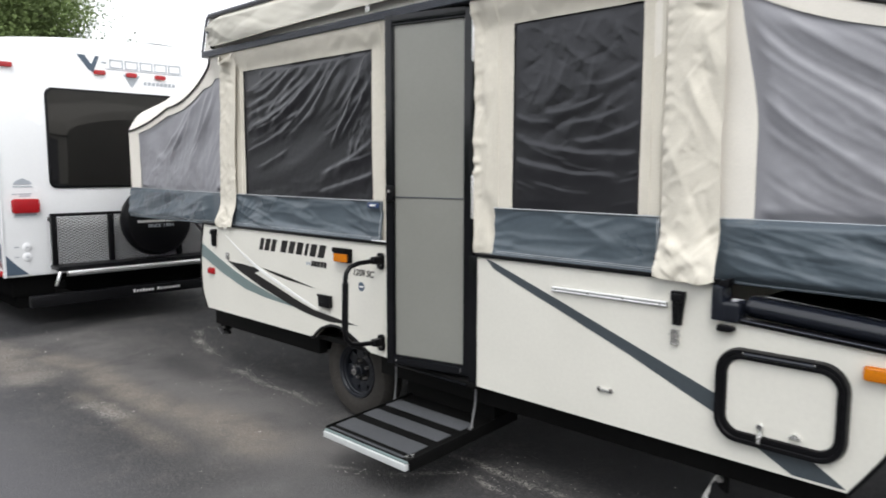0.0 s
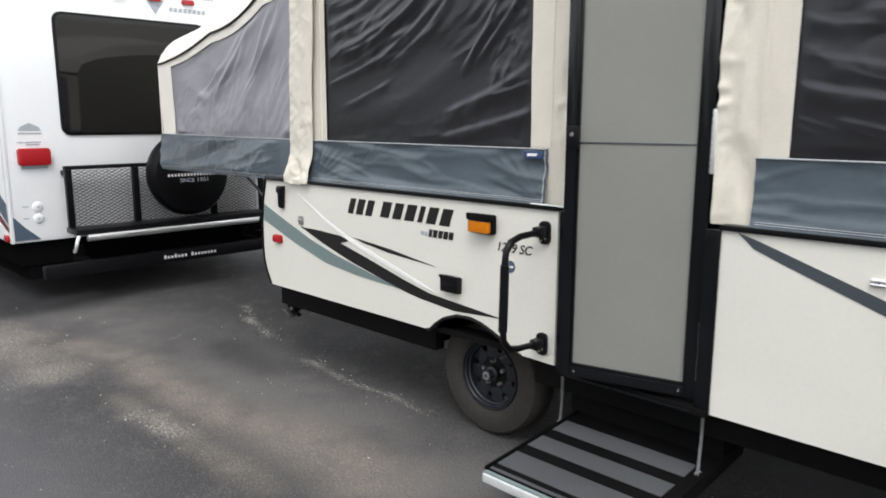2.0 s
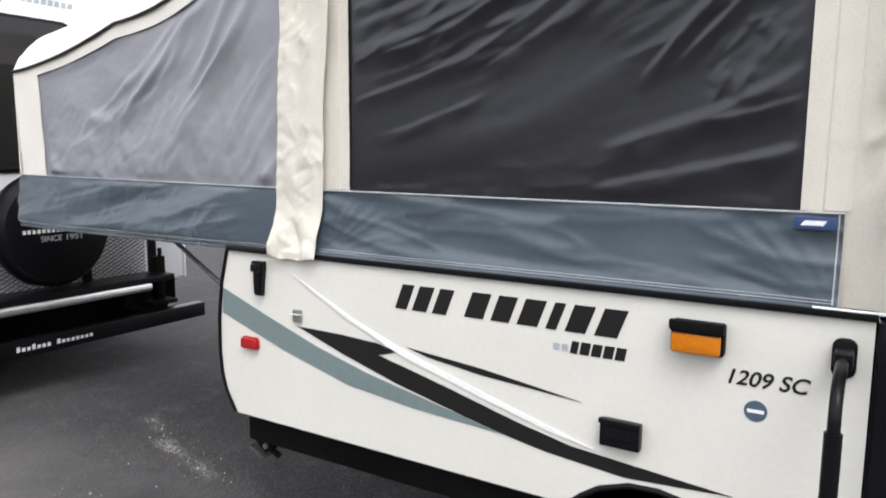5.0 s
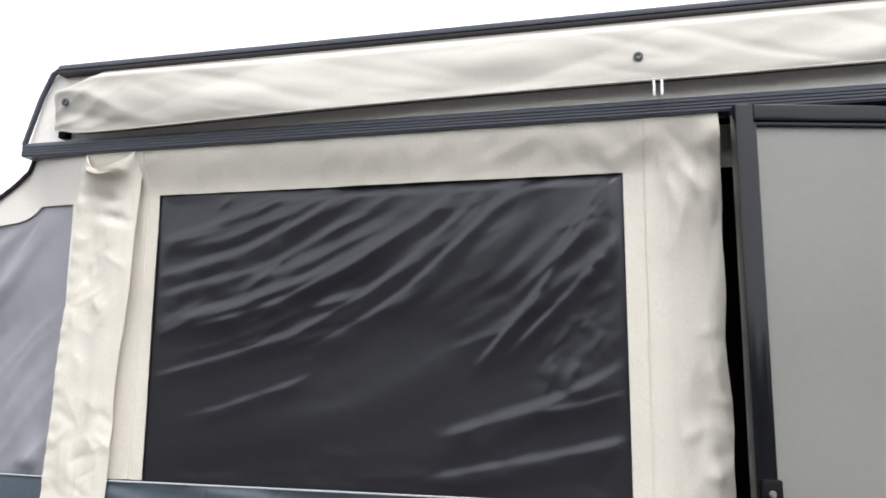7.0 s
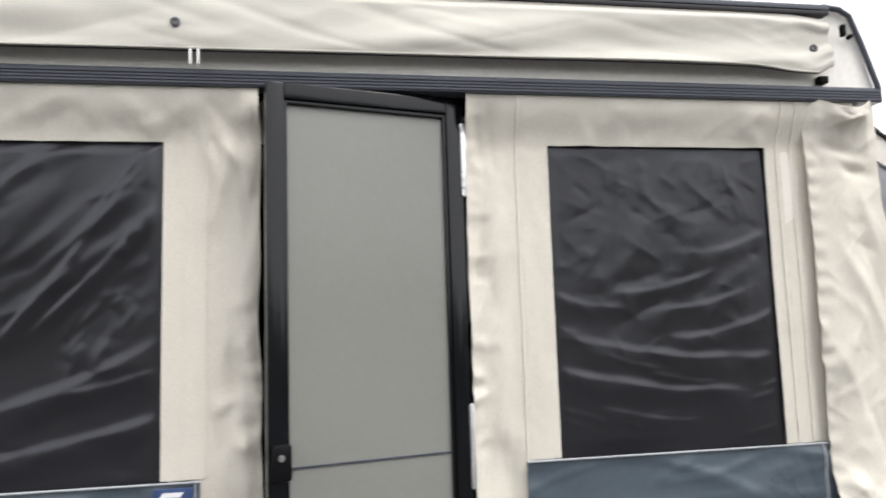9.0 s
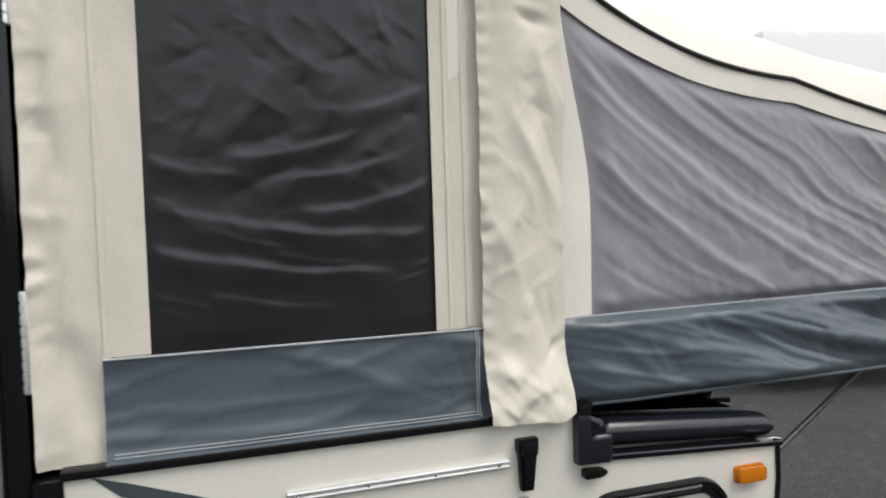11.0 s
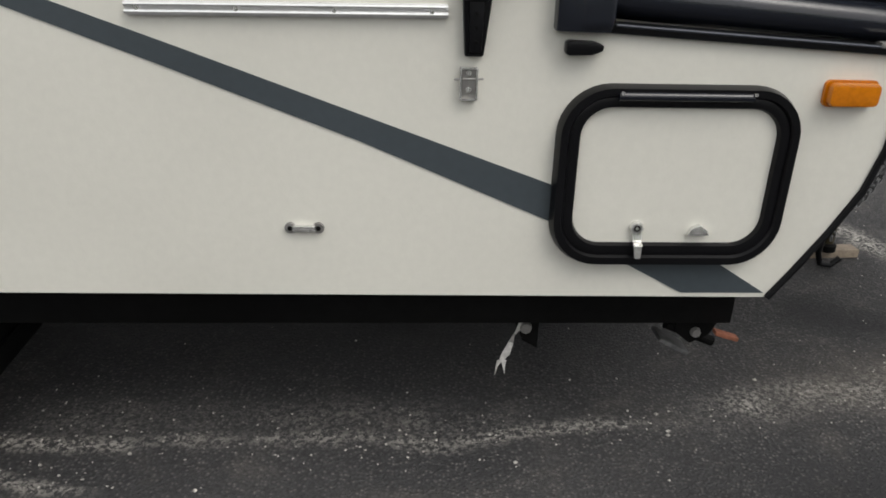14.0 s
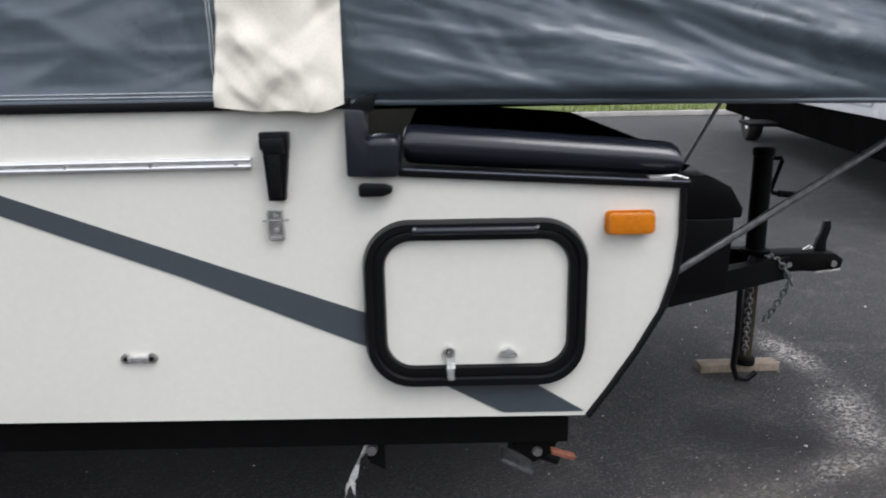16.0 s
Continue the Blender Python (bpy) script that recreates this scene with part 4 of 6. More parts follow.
stabiliser(4.075, 0.085)
stabiliser(-0.03, 0.10)
part("hanger_bracket", prism([(3.675, 0.352), (3.735, 0.352), (3.735, 0.27), (3.70, 0.29)], 0.10, 0.115, 0.002), M_FRAME, camper)
part("hanger_bolt", lathe([(0.012, -0.012), (0.014, 0.0)], (3.705, 0.10, 0.325), "y", 8), M_LUG, camper)
strap = [(3.700, 0.096, 0.338), (3.688, 0.090, 0.320), (3.674, 0.086, 0.294), (3.664, 0.086, 0.264), (3.656, 0.088, 0.246)]
M_STRAP = mat("frayed_white_webbing", (0.50, 0.49, 0.47), 0.9, var=0.3, vscale=60)


def ribbon(pts, w):
    """Flat webbing along a line, twisting as it falls."""
    rows = [[Vector(p) + d * (w[k] if isinstance(w, list) else w) for d in (Vector((-math.cos(k), -math.sin(k) * 0.5, 0)), Vector((math.cos(k), math.sin(k) * 0.5, 0)))] for k, p in enumerate(pts)]
    bm = bmesh.new()
    fr = [[bm.verts.new(v + Vector((0, o, 0))) for v in r] for r in rows for o in (-0.001,)]
    bk_ = [[bm.verts.new(v + Vector((0, o, 0))) for v in r] for r in rows for o in (0.001,)]
    for a, b in zip(fr, fr[1:]):
        bm.faces.new((a[0], a[1], b[1], b[0]))
    for a, b in zip(bk_, bk_[1:]):
        bm.faces.new((a[0], b[0], b[1], a[1]))
    for k in (0, 1):
        for q in range(len(rows) - 1):
            bm.faces.new((fr[q][k], fr[q + 1][k], bk_[q + 1][k], bk_[q][k]))
    return bm


part("loose_strap", ribbon(strap, [0.010, 0.012, 0.010, 0.009, 0.010]), M_STRAP, camper, "frayed pale strap end hanging down")
part("strap_tail", ribbon([(3.652, 0.088, 0.247), (3.646, 0.088, 0.230), (3.642, 0.089, 0.208)], [0.006, 0.005, 0.002]), M_STRAP, camper)
part("strap_tail", ribbon([(3.661, 0.088, 0.247), (3.662, 0.088, 0.230), (3.664, 0.089, 0.212)], [0.006, 0.005, 0.002]), M_STRAP, camper)
part("rusty_drawbar", prism([(4.10, 0.336), (4.150, 0.320), (4.153, 0.329), (4.10, 0.346)], 0.04, 0.06, 0.002), M_RUST, camper, "rusty red steel bar end")


# ---- canvas ----
def cream_fold(x, z, s=0.0):
    """Broad soft folds and small puckers of hanging canvas."""
    return 0.006 * nz(x * 9 + 0.6 * nz(z * 3, x, s), z * 1.6, s) - 0.0035 * ridge(x * 7 - z * 9, x * 3, s + 2, 3.0) * smooth(2.05, 2.2, z) + 0.0014 * nz(x * 26, z * 7, s + 4) + 0.0012 * nz(x * 50, z * 34, s + 9)


def pull_from(x, z, cx, cz, s, amp, n=9.0, reach=0.5):
    """Creases that fan out of a corner."""
    d = math.hypot(x - cx, z - cz)
    a = math.atan2(z - cz, x - cx)
    return amp * ridge(a * n, d * 1.5, s, 2.2) * smooth(reach, 0.05, d) * smooth(0.0, 0.06, d)


def crease(p, q, s, sharp=7.0):
    """A narrow raised crease along lines of equal p, broken along q."""
    return ridge(p, q, s, sharp) ** 2


CY = 0.038
RY = -0.012


def make_creases(seed, n, x0, x1, z0, z1, length, width, height, angles, inward=0.3):
    """Seeded short creases: place, direction, half length, width, height; some are pressed inward."""
    rng = random.Random(seed)
    out = []
    for _ in range(n):
        a = radians(rng.uniform(*rng.choice(angles)))
        w = rng.uniform(*width)
        out.append((rng.uniform(x0, x1), rng.uniform(z0, z1), math.cos(a), math.sin(a), rng.uniform(*length) / 2, w, height * w * rng.uniform(0.5, 1.2) * (-1 if rng.random() < inward else 1), rng.uniform(-0.9, 0.9)))
    return out


def crease_sum(lines, x, z):
    """Sharp-backed creases that die away towards their ends."""
    h = 0.0
    for cx, cz, ca, sa, half, w, k, bend in lines:
        dx, dz = x - cx, z - cz
        t = (dx * ca + dz * sa) / half
        if -1.0 < t < 1.0:
            d = abs((dz * ca - dx * sa) / w + bend * t * t)
            if d < 3.6:
                h += k * (1 - t * t) * math.exp(0.45 - math.sqrt(d * d + 0.2))
    return h


EDGE_REAR = make_creases(61, 9, 1.880, 1.970, 1.15, 2.20, (0.25, 0.60), (0.012, 0.022), 0.60, ((78, 92), (92, 104)), 0.4) + make_creases(62, 18, 1.945, 1.985, 1.12, 2.2, (0.04, 0.09), (0.006, 0.011), 0.65, ((-25, 30),))
EDGE_REAR += make_creases(63, 9, 1.86, 1.98, 2.02, 2.22, (0.10, 0.22), (0.009, 0.016), 0.65, ((105, 140),))
EDGE_REAR += [(1.903, 2.05, 0.25, 0.968, 0.17, 0.020, 0.013, 0.3), (1.925, 1.72, 0.20, 0.980, 0.20, 0.018, 0.008, -0.3), (1.910, 1.49, 0.91, 0.42, 0.055, 0.012, 0.008, 0.4), (1.955, 1.385, 0.91, -0.42, 0.045, 0.013, 0.010, 0.3)]
EDGE_FRONT = make_creases(64, 14, 2.515, 2.61, 1.15, 2.2, (0.15, 0.45), (0.012, 0.022), 0.60, ((80, 100), (66, 82)), 0.4) + make_creases(65, 24, 2.503, 2.54, 1.12, 2.2, (0.04, 0.10), (0.006, 0.011), 0.65, ((-30, 35),))
TOP_PULLS = make_creases(66, 22, 0.45, 1.80, 2.14, 2.25, (0.06, 0.16), (0.008, 0.016), 0.35, ((20, 50), (120, 150))) + make_creases(67, 14, 2.66, 3.42, 2.14, 2.25, (0.06, 0.16), (0.008, 0.016), 0.40, ((30, 60), (120, 150)))


def door_edge(d, z, s):
    """Loose canvas beside the door, d from its free edge: broad hanging folds."""
    k = smooth(0.120, 0.03, d)
    return k * (0.014 * nz(d * 14 + 0.3 * nz(1, z * 1.2, s), z * 0.6, s) - 0.006)


def tuck(z):
    """How far the cloth comes forward under the roof edge."""
    return 0.042 * smooth(2.11, 2.25, z)


def wall_rear(x, z):
    h = (cream_fold(x, z, 1) + door_edge(1.985 - x, z, 7) - (crease_sum(EDGE_REAR, x, z) if x > 1.84 else 0.0) - (crease_sum(TOP_PULLS, x, z) if z > 2.1 else 0.0)) * (1 - 0.8 * smooth(2.19, 2.25, z))
    return (x + smooth(0.06, 0, 1.975 - x) * 0.010 * nz(3, z * 5, 1), CY - tuck(z) + h, z)


side1 = part("rear_canvas_wall", sheet(spans(0.011, 0.215, 0.44, 1.757, 1.835) + span(1.835, 1.985, 0.006)[1:], spans(0.011, 1.098, 1.318, 2.122, 2.285), wall_rear,
             hole=lambda x, z: 0.44 < x < 1.757 and 1.318 < z < 2.122 or (x < 1.835 and z < 1.318)), M_CANVAS, camper, "cream canvas tent wall", 80)


def make_streaks(seed, n, u_len, widths, amp, bias=1.0, least=-0.35):
    """Seeded creases: place across, slope, width, start and end along, height."""
    rng = random.Random(seed)
    out = []
    for _ in range(n):
        c = rng.uniform(least, 1.0)
        a = rng.uniform(-0.15, 1.0 - 0.3 * u_len)
        w = rng.uniform(*widths)
        out.append((c, rng.uniform(-0.06, 0.06), w, a, a + rng.uniform(0.5, 1.3) * u_len, amp * w / widths[1] * rng.uniform(0.5, 1.2) * bias))
    return out


def streak_sum(lines, p, u):
    h = 0.0
    for c, sl, w, a, b, k in lines:
        d = p - c - sl * u
        d = d / (0.60 * w) if d > 0 else d / (1.9 * w)
        if -2.2 < d < 2.2 and a < u < b:
            h += k * math.exp(-d * d) * smooth(a, a + 0.12, u) * smooth(b, b - 0.15, u) * (0.75 + 0.6 * nz(u * 11, p * 16, c * 9))
    return h


def arcs(lines, x, z):
    """Long creases, each an arc from one place to another: start, end, sag, width, strength."""
    h = 0.0
    for x0, z0, x1, z1, sag, w, k in lines:
        t = (x - x0) / (x1 - x0)
        if 0.0 < t < 1.0:
            d = z - z0 - (z1 - z0) * t + 4 * sag * t * (1 - t)
            d = d / (0.75 * w) if d > 0 else d / (2.6 * w)
            if -2.3 < d < 2.3:
                h += 0.36 * (1.35 * w) * k * math.exp(-d * d) * min(1.0, 5 * t) * min(1.0, 5 * (1 - t)) * (0.85 + 0.7 * nz(x * 13, z * 13, z0 * 9))
    return h


FOLDS_A = [(-0.05, 0.66, 0.45, 0.81, 0.02, 0.016, 0.8), (-0.05, 0.55, 0.64, 0.82, 0.05, 0.019, 0.9), (-0.05, 0.49, 0.80, 0.83, 0.06, 0.018, 0.9), (-0.05, 0.41, 0.80, 0.72, 0.05, 0.017, 0.8),
           (0.05, 0.39, 0.96, 0.83, 0.07, 0.018, 0.9), (0.30, 0.35, 0.98, 0.79, 0.06, 0.015, 0.8), (0.45, 0.35, 1.08, 0.82, 0.06, 0.016, 0.8), (-0.02, 0.27, 0.45, 0.42, 0.015, 0.011, 0.7), (0.10, 0.17, 0.50, 0.30, 0.015, 0.010, 0.7),
           (0.92, 0.30, 1.29, 0.79, 0.03, 0.018, 0.9), (1.00, 0.33, 1.32, 0.67, 0.02, 0.014, 0.8), (0.82, 0.13, 1.36, 0.34, 0.02, 0.020, 1.0), (1.05, 0.20, 1.40, 0.28, 0.01, 0.013, 0.8), (0.80, 0.03, 1.40, 0.17, 0.01, 0.016, 0.9), (1.10, 0.54, 1.28, 0.82, 0.01, 0.012, 0.8)]
CRUMPLE_A = make_creases(84, 22, 1.05, 1.30, 0.25, 0.72, (0.04, 0.14), (0.005, 0.012), 0.30, ((48, 66),), 0.1) + make_creases(85, 40, 0.05, 1.28, 0.36, 0.80, (0.08, 0.24), (0.005, 0.010), 0.24, ((8, 30), (20, 48)), 0.0) + make_creases(86, 10, 0.5, 1.28, 0.0, 0.10, (0.06, 0.18), (0.006, 0.012), 0.12, ((0, 18),), 0.0)
LINES_A = make_streaks(3, 42, 0.50, (0.020, 0.044), 0.0080, 1.0, -0.5) + make_streaks(5, 50, 0.22, (0.008, 0.015), 0.0028, 1.0, -0.4)


def win_rear(x, z):
    u, v = (x - 0.44) / 1.317, (z - 1.318) / 0.804
    p = v - 0.22 * u - u * u * (0.22 + 0.34 * v) + 0.02 * nz(u * 4, v * 4, 12)
    h = 0.85 * arcs(FOLDS_A, x - 0.44, z - 1.318 + 0.012 * nz(u * 5, v * 4, 14))
    h += 0.85 * streak_sum(LINES_A, p, u) * (0.12 + 0.88 * smooth(0.30, 0.80, v + 0.30 * smooth(0.7, 1.0, u)))
    h += crease_sum(CRUMPLE_A, x - 0.44, z - 1.318) + 0.003 * smooth(0.86, 0.98, u) * abs(nz(u * 22, v * 9 - u * 6, 19)) + 0.004 * smooth(0.10, 0.0, v) * abs(nz(u * 16, v * 6, 23))
    h += 0.010 * nz(u * 1.4, v * 1.6, 1) + 0.0025 * nz(p * 6, u * 1.5, 17) + 0.0003 * nz(u * 40, v * 30, 5)
    edge = smooth(0, 0.04, min(u * 1.3, (1 - u) * 1.3, v, 1 - v))
    return (x, CY + 0.010 - h * edge * 1.08, z)


part("rear_window", sheet(span(0.425, 1.772, 0.0055), span(1.303, 2.137, 0.0055), win_rear), M_MESH, camper, "creased black vinyl tent window", 80)


def skirt_rear(x, z):
    v = (z - 1.095) / 0.222
    p = z - 0.35 * (x - 1.0) * nz(x * 1.2, 2, 1)
    h = 0.005 * crease(p * 9, x * 1.2, 2, 4) + 0.004 * crease(p * 16 + x * 2, x * 2.5, 3, 4) + 0.010 * nz(x * 7, z * 2, 8) + 0.014 * nz(x * 3.2 + z * 4, z * 6, 5) + pull_from(x, z, 1.85, 1.10, 1, 0.006, 7, 0.45) + pull_from(x, z, 0.34, 1.10, 6, 0.005, 6, 0.4)
    return (x, CY - 0.012 - h * smooth(0, 0.25, v) * smooth(0, 0.12, 1 - v) - 0.016 * smooth(0.25, 0.0, v), z)


sk1 = part("rear_skirt", sheet(span(0.270, 1.848, 0.009), span(1.094, 1.316, 0.009), skirt_rear), M_VINYL, camper, "slate grey vinyl skirt", 80)
for z in (1.113, 1.120):
    part("seam", tube([(x, skirt_rear(x, z)[1] - 0.0015, z) for x in span(0.33, 1.838, 0.02)], 0.0012, 5), M_THREAD, sk1)
part("seam", tube([(x, CY - 0.016, 1.3155) for x in span(0.270, 1.848, 0.1)], 0.0028, 6), M_THREAD, sk1, "pale stitched seam")
part("hem", tube([(x, CY - 0.034, 1.100) for x in span(0.270, 1.848, 0.1)], 0.008, 8), M_VINYL, sk1)
part("hem_cord", tube([(1.80, -0.006, 1.104), (1.90, -0.008, 1.1045), (1.985, -0.006, 1.104)], 0.004, 6), M_WHTDECAL, sk1, "white cord at the hem")
tg = part("brand_tag", box(1.748, 1.835, CY - 0.030, CY - 0.022, 1.278, 1.306, 0.001), M_NAVY, sk1, "small navy cloth tag")
part("tag_mark", prism([(1.762, 1.287), (1.808, 1.287), (1.816, 1.298), (1.770, 1.298)], CY - 0.0318, CY - 0.0302), M_WHTDECAL, tg)
part("seam", tube([(1.838, skirt_rear(1.838, z)[1] - 0.002, z) for z in span(1.11, 1.315, 0.012)], 0.0022, 6), M_THREAD, sk1)


def wall_front(x, z):
    d = x - 2.503
    pinch = -0.012 * math.exp(-((z - 1.47 - 0.3 * d) / 0.014) ** 2) * smooth(0.07, 0, d)
    pinch -= 0.010 * math.exp(-((z - 1.53 + 0.2 * d) / 0.012) ** 2) * smooth(0.05, 0, d)
    h = (cream_fold(x, z, 21) + door_edge(d, z, 17) - (crease_sum(EDGE_FRONT, x, z) if x < 2.66 else 0.0) - (crease_sum(TOP_PULLS, x, z) if z > 2.1 else 0.0)) * (1 - 0.8 * smooth(2.19, 2.25, z))
    return (x, CY - tuck(z) + h + pinch, z)


side2 = part("front_canvas_wall", sheet(span(2.503, 2.645, 0.006) + spans(0.011, 2.645, 2.727, 3.360, 3.62)[1:], spans(0.011, 1.094, 1.314, 2.124, 2.285), wall_front,
             hole=lambda x, z: 2.727 < x < 3.360 and 1.314 < z < 2.124 or (x > 2.645 and z < 1.314)), M_CANVAS, camper, "cream canvas tent wall", 80)


FOLDS_B = [(-0.06, 0.325, 0.66, 0.24, 0.035, 0.018, 1.0), (-0.06, 0.24, 0.56, 0.145, 0.03, 0.018, 1.0), (0.30, 0.29, 0.68, 0.38, 0.025, 0.014, 0.9), (0.16, 0.41, 0.46, 0.47, 0.012, 0.012, 0.9),
           (0.22, 0.36, 0.60, 0.43, 0.02, 0.013, 0.9), (-0.04, 0.43, 0.20, 0.37, 0.01, 0.012, 0.8), (0.10, 0.12, 0.42, 0.07, 0.012, 0.012, 0.7), (0.34, 0.52, 0.68, 0.60, 0.03, 0.014, 0.8)]
CRUMPLE_B = make_creases(81, 46, 0.03, 0.60, 0.34, 0.80, (0.08, 0.26), (0.009, 0.020), 0.18, ((-40, -10), (10, 45), (100, 150), (60, 85)), 0.1) + make_creases(82, 40, 0.05, 0.60, 0.25, 0.78, (0.03, 0.10), (0.006, 0.010), 0.20, ((-40, 40), (90, 150)), 0.1)
LINES_C = make_streaks(25, 30, 0.35, (0.007, 0.013), 0.0024)


def win_front(x, z):
    u, v = (x - 2.727) / 0.633, (z - 1.314) / 0.81
    sag = v - 0.34 * (u - 0.62) ** 2 + 0.02 * nz(u * 4, v * 4, 43)
    h = 0.62 * arcs(FOLDS_B, x - 2.727, z - 1.314 + 0.010 * nz(u * 5, v * 5, 44)) + streak_sum(LINES_C, sag, u) * smooth(0.8, 0.35, v)
    h += 0.8 * crease_sum(CRUMPLE_B, x - 2.727, z - 1.314)
    h += 0.008 * nz(u * 1.8, v * 2.2, 30) + 0.0015 * nz(u * 5, v * 6, 48) + 0.0003 * nz(u * 24, v * 30, 5)
    edge = smooth(0, 0.05, min(u, 1 - u, v, 1 - v))
    return (x, CY + 0.010 - h * edge * 0.95, z)


part("front_window", sheet(span(2.712, 3.375, 0.005), span(1.299, 2.139, 0.005), win_front), M_MESH, camper, "creased black vinyl tent window", 80)


def skirt_front(x, z):
    v = (z - 1.09) / 0.224
    h = 0.016 * nz(x * 3.0 + z * 3, z * 6, 55) + 0.006 * crease(z * 9 + x * 1.2, x * 1.6, 52, 4) + 0.004 * crease(z * 16 - x * 3, x * 3, 57, 4) + pull_from(x, z, 3.46, 1.10, 51, 0.004, 7, 0.4)
    return (x, CY - 0.012 - h * smooth(0, 0.25, v) * smooth(0, 0.12, 1 - v) - 0.016 * smooth(0.22, 0.0, v), z)


sk2 = part("front_skirt", sheet(span(2.634, 3.500, 0.010), span(1.089, 1.313, 0.010), skirt_front), M_VINYL, camper, "slate grey vinyl skirt", 80)
for z in (1.108, 1.115):
    part("seam", tube([(x, skirt_front(x, z)[1] - 0.0015, z) for x in span(2.65, 3.452, 0.02)], 0.0013, 5), M_THREAD, sk2)
part("seam", tube([(x, CY - 0.016, 1.3125) for x in span(2.634, 3.470, 0.1)], 0.0028, 6), M_THREAD, sk2, "pale stitched seam")
part("hem", tube([(x, CY - 0.034, 1.096) for x in span(2.634, 3.470, 0.1)], 0.008, 8), M_VINYL, sk2)
for dx in (0.0, 0.006):
    part("seam", tube([(3.452 + dx, skirt_front(3.452, z)[1] - 0.0025, z) for z in span(1.10, 1.312, 0.012)], 0.0014, 6), M_THREAD, sk2)
for x in (2.75, 2.90, 3.05, 3.22, 3.38):
    part("snap", lathe([(0.004, -0.046), (0.005, -0.040)], (x, CY, 1.096), "y", 8), M_FRAME, sk2)

# vertical felled seams of the walls: doubled cloth with puckered edges
def felled(xa, xb, z0, z1, lean, wall, parent):
    def place(u, z):
        x = xa + (xb - xa) * u + lean * (z - z0) / (z1 - z0)
        return (x, wall(x, z)[1] - 0.0026 - 0.0022 * abs(nz(x * 20, z * 30, xa)) * (2 * u - 1) ** 2, z)
    part("seam_strip", sheet(span(0, 1, 0.25), span(z0, z1, 0.012), place, 0.004), M_CANVAS, parent, "", 80)


for args in ((1.806, 1.859, 1.32, 2.245, 0.004, wall_rear, side1), (0.388, 0.402, 1.32, 2.245, 0.008, wall_rear, side1),
             (3.392, 3.406, 1.32, 2.245, 0.0, wall_front, side2), (3.436, 3.452, 1.32, 2.245, 0.0, wall_front, side2), (2.636, 2.650, 1.10, 2.245, 0.0, wall_front, side2)):
    felled(*args)


FLAP_REAR = make_creases(71, 64, 0.0, 0.20, 1.10, 2.25, (0.04, 0.14), (0.006, 0.012), 0.36, ((25, 70), (110, 155), (75, 105))) + make_creases(72, 7, 0.0, 0.2, 1.09, 1.2, (0.06, 0.12), (0.010, 0.018), 0.7, ((20, 70), (110, 160)))
FLAP_FRONT = make_creases(73, 64, 0.0, 0.22, 1.10, 2.25, (0.05, 0.20), (0.006, 0.013), 0.42, ((55, 80), (100, 125), (30, 60), (120, 155))) + make_creases(74, 9, 0.02, 0.2, 1.09, 1.22, (0.07, 0.14), (0.011, 0.020), 0.85, ((20, 70), (110, 160)))
FLAP_FRONT += make_creases(75, 8, 0.04, 0.18, 1.3, 2.1, (0.20, 0.40), (0.014, 0.024), 0.5, ((50, 75), (105, 125)))


def flap(u, z, xa, xb, top_shift, s):
    """A loose corner flap, u across it from 0 to 1: buckled canvas with a gathered top and a sagging hem."""
    t = (z - 1.085) / 1.19
    wide = abs(xb - xa)
    deep = 1.0 if s > 50 else 0.6
    h = 0.024 + 0.010 * math.sin(math.pi * u) + 0.012 * nz(u * 1.3, z * 1.5, s) + 0.006 * nz(u * 2.6 + z * 1.4, z * 1.8, s + 3)
    h += crease_sum(FLAP_FRONT if s > 50 else FLAP_REAR, u * wide, z) + 0.0014 * nz(u * 5, z * 17, s)
    h += 0.0032 * deep * math.sin(2 * math.pi * z / 0.052 + 3 * nz(2, z * 4, s)) * math.exp(-(u / 0.13) ** 2) * (0.6 + 0.8 * nz(3, z * 6, s))
    gather = smooth(0.87, 0.985, t)
    pouch, dip = (0.052, 0.050) if s > 50 else (0.062, 0.085)
    h += gather * (pouch * math.sin(math.pi * u) + 0.014 * abs(nz(u * 5, z * 12, s + 9)))
    for du, dz, depth in ((0.45, 2.115, 0.014), (0.62, 2.055, 0.012)):
        h -= depth * math.exp(-((u - du) / 0.22) ** 2 - ((z - dz + 0.05 * (u - du)) / 0.017) ** 2)
    low = smooth(0.16, 0.0, t)
    h += low * (0.034 + 0.020 * abs(nz(u * 2.4 + z * 5, z * 9, s + 31)) + 0.006 * math.sin(math.pi * u * 2.4 + 1))
    side = 0.012 * nz(2 if u < 0.5 else 5, z * 3.5, s) * abs(2 * u - 1) + (0.012 * low * (u - 0.3) if s > 50 else 0.0)
    return (xa + (xb - xa) * u + top_shift * t + side, CY - max(h, 0.008 + 0.050 * smooth(0.050, 0.020, t)), z - smooth(0.90, 1.0, t) * dip * (4 * u * (1 - u)) ** 1.2 + low * 0.012 * (2 * u - 1) ** 2 + low * 0.010 * nz(u * 3, 1, s) - low * 0.006)


part("corner_flap", sheet(span(0, 1, 0.025), span(1.085, 2.272, 0.0055), lambda u, z: flap(u, z, 0.132, 0.338, 0.064, 11)), M_CANVAS, camper, "loose cream canvas corner flap", 80)
part("corner_flap", sheet(span(0, 1, 0.025), span(1.085, 2.272, 0.0055), lambda u, z: flap(u, z, 3.470, 3.690, 0.002, 61)), M_CANVAS, camper, "loose cream canvas corner flap", 80)


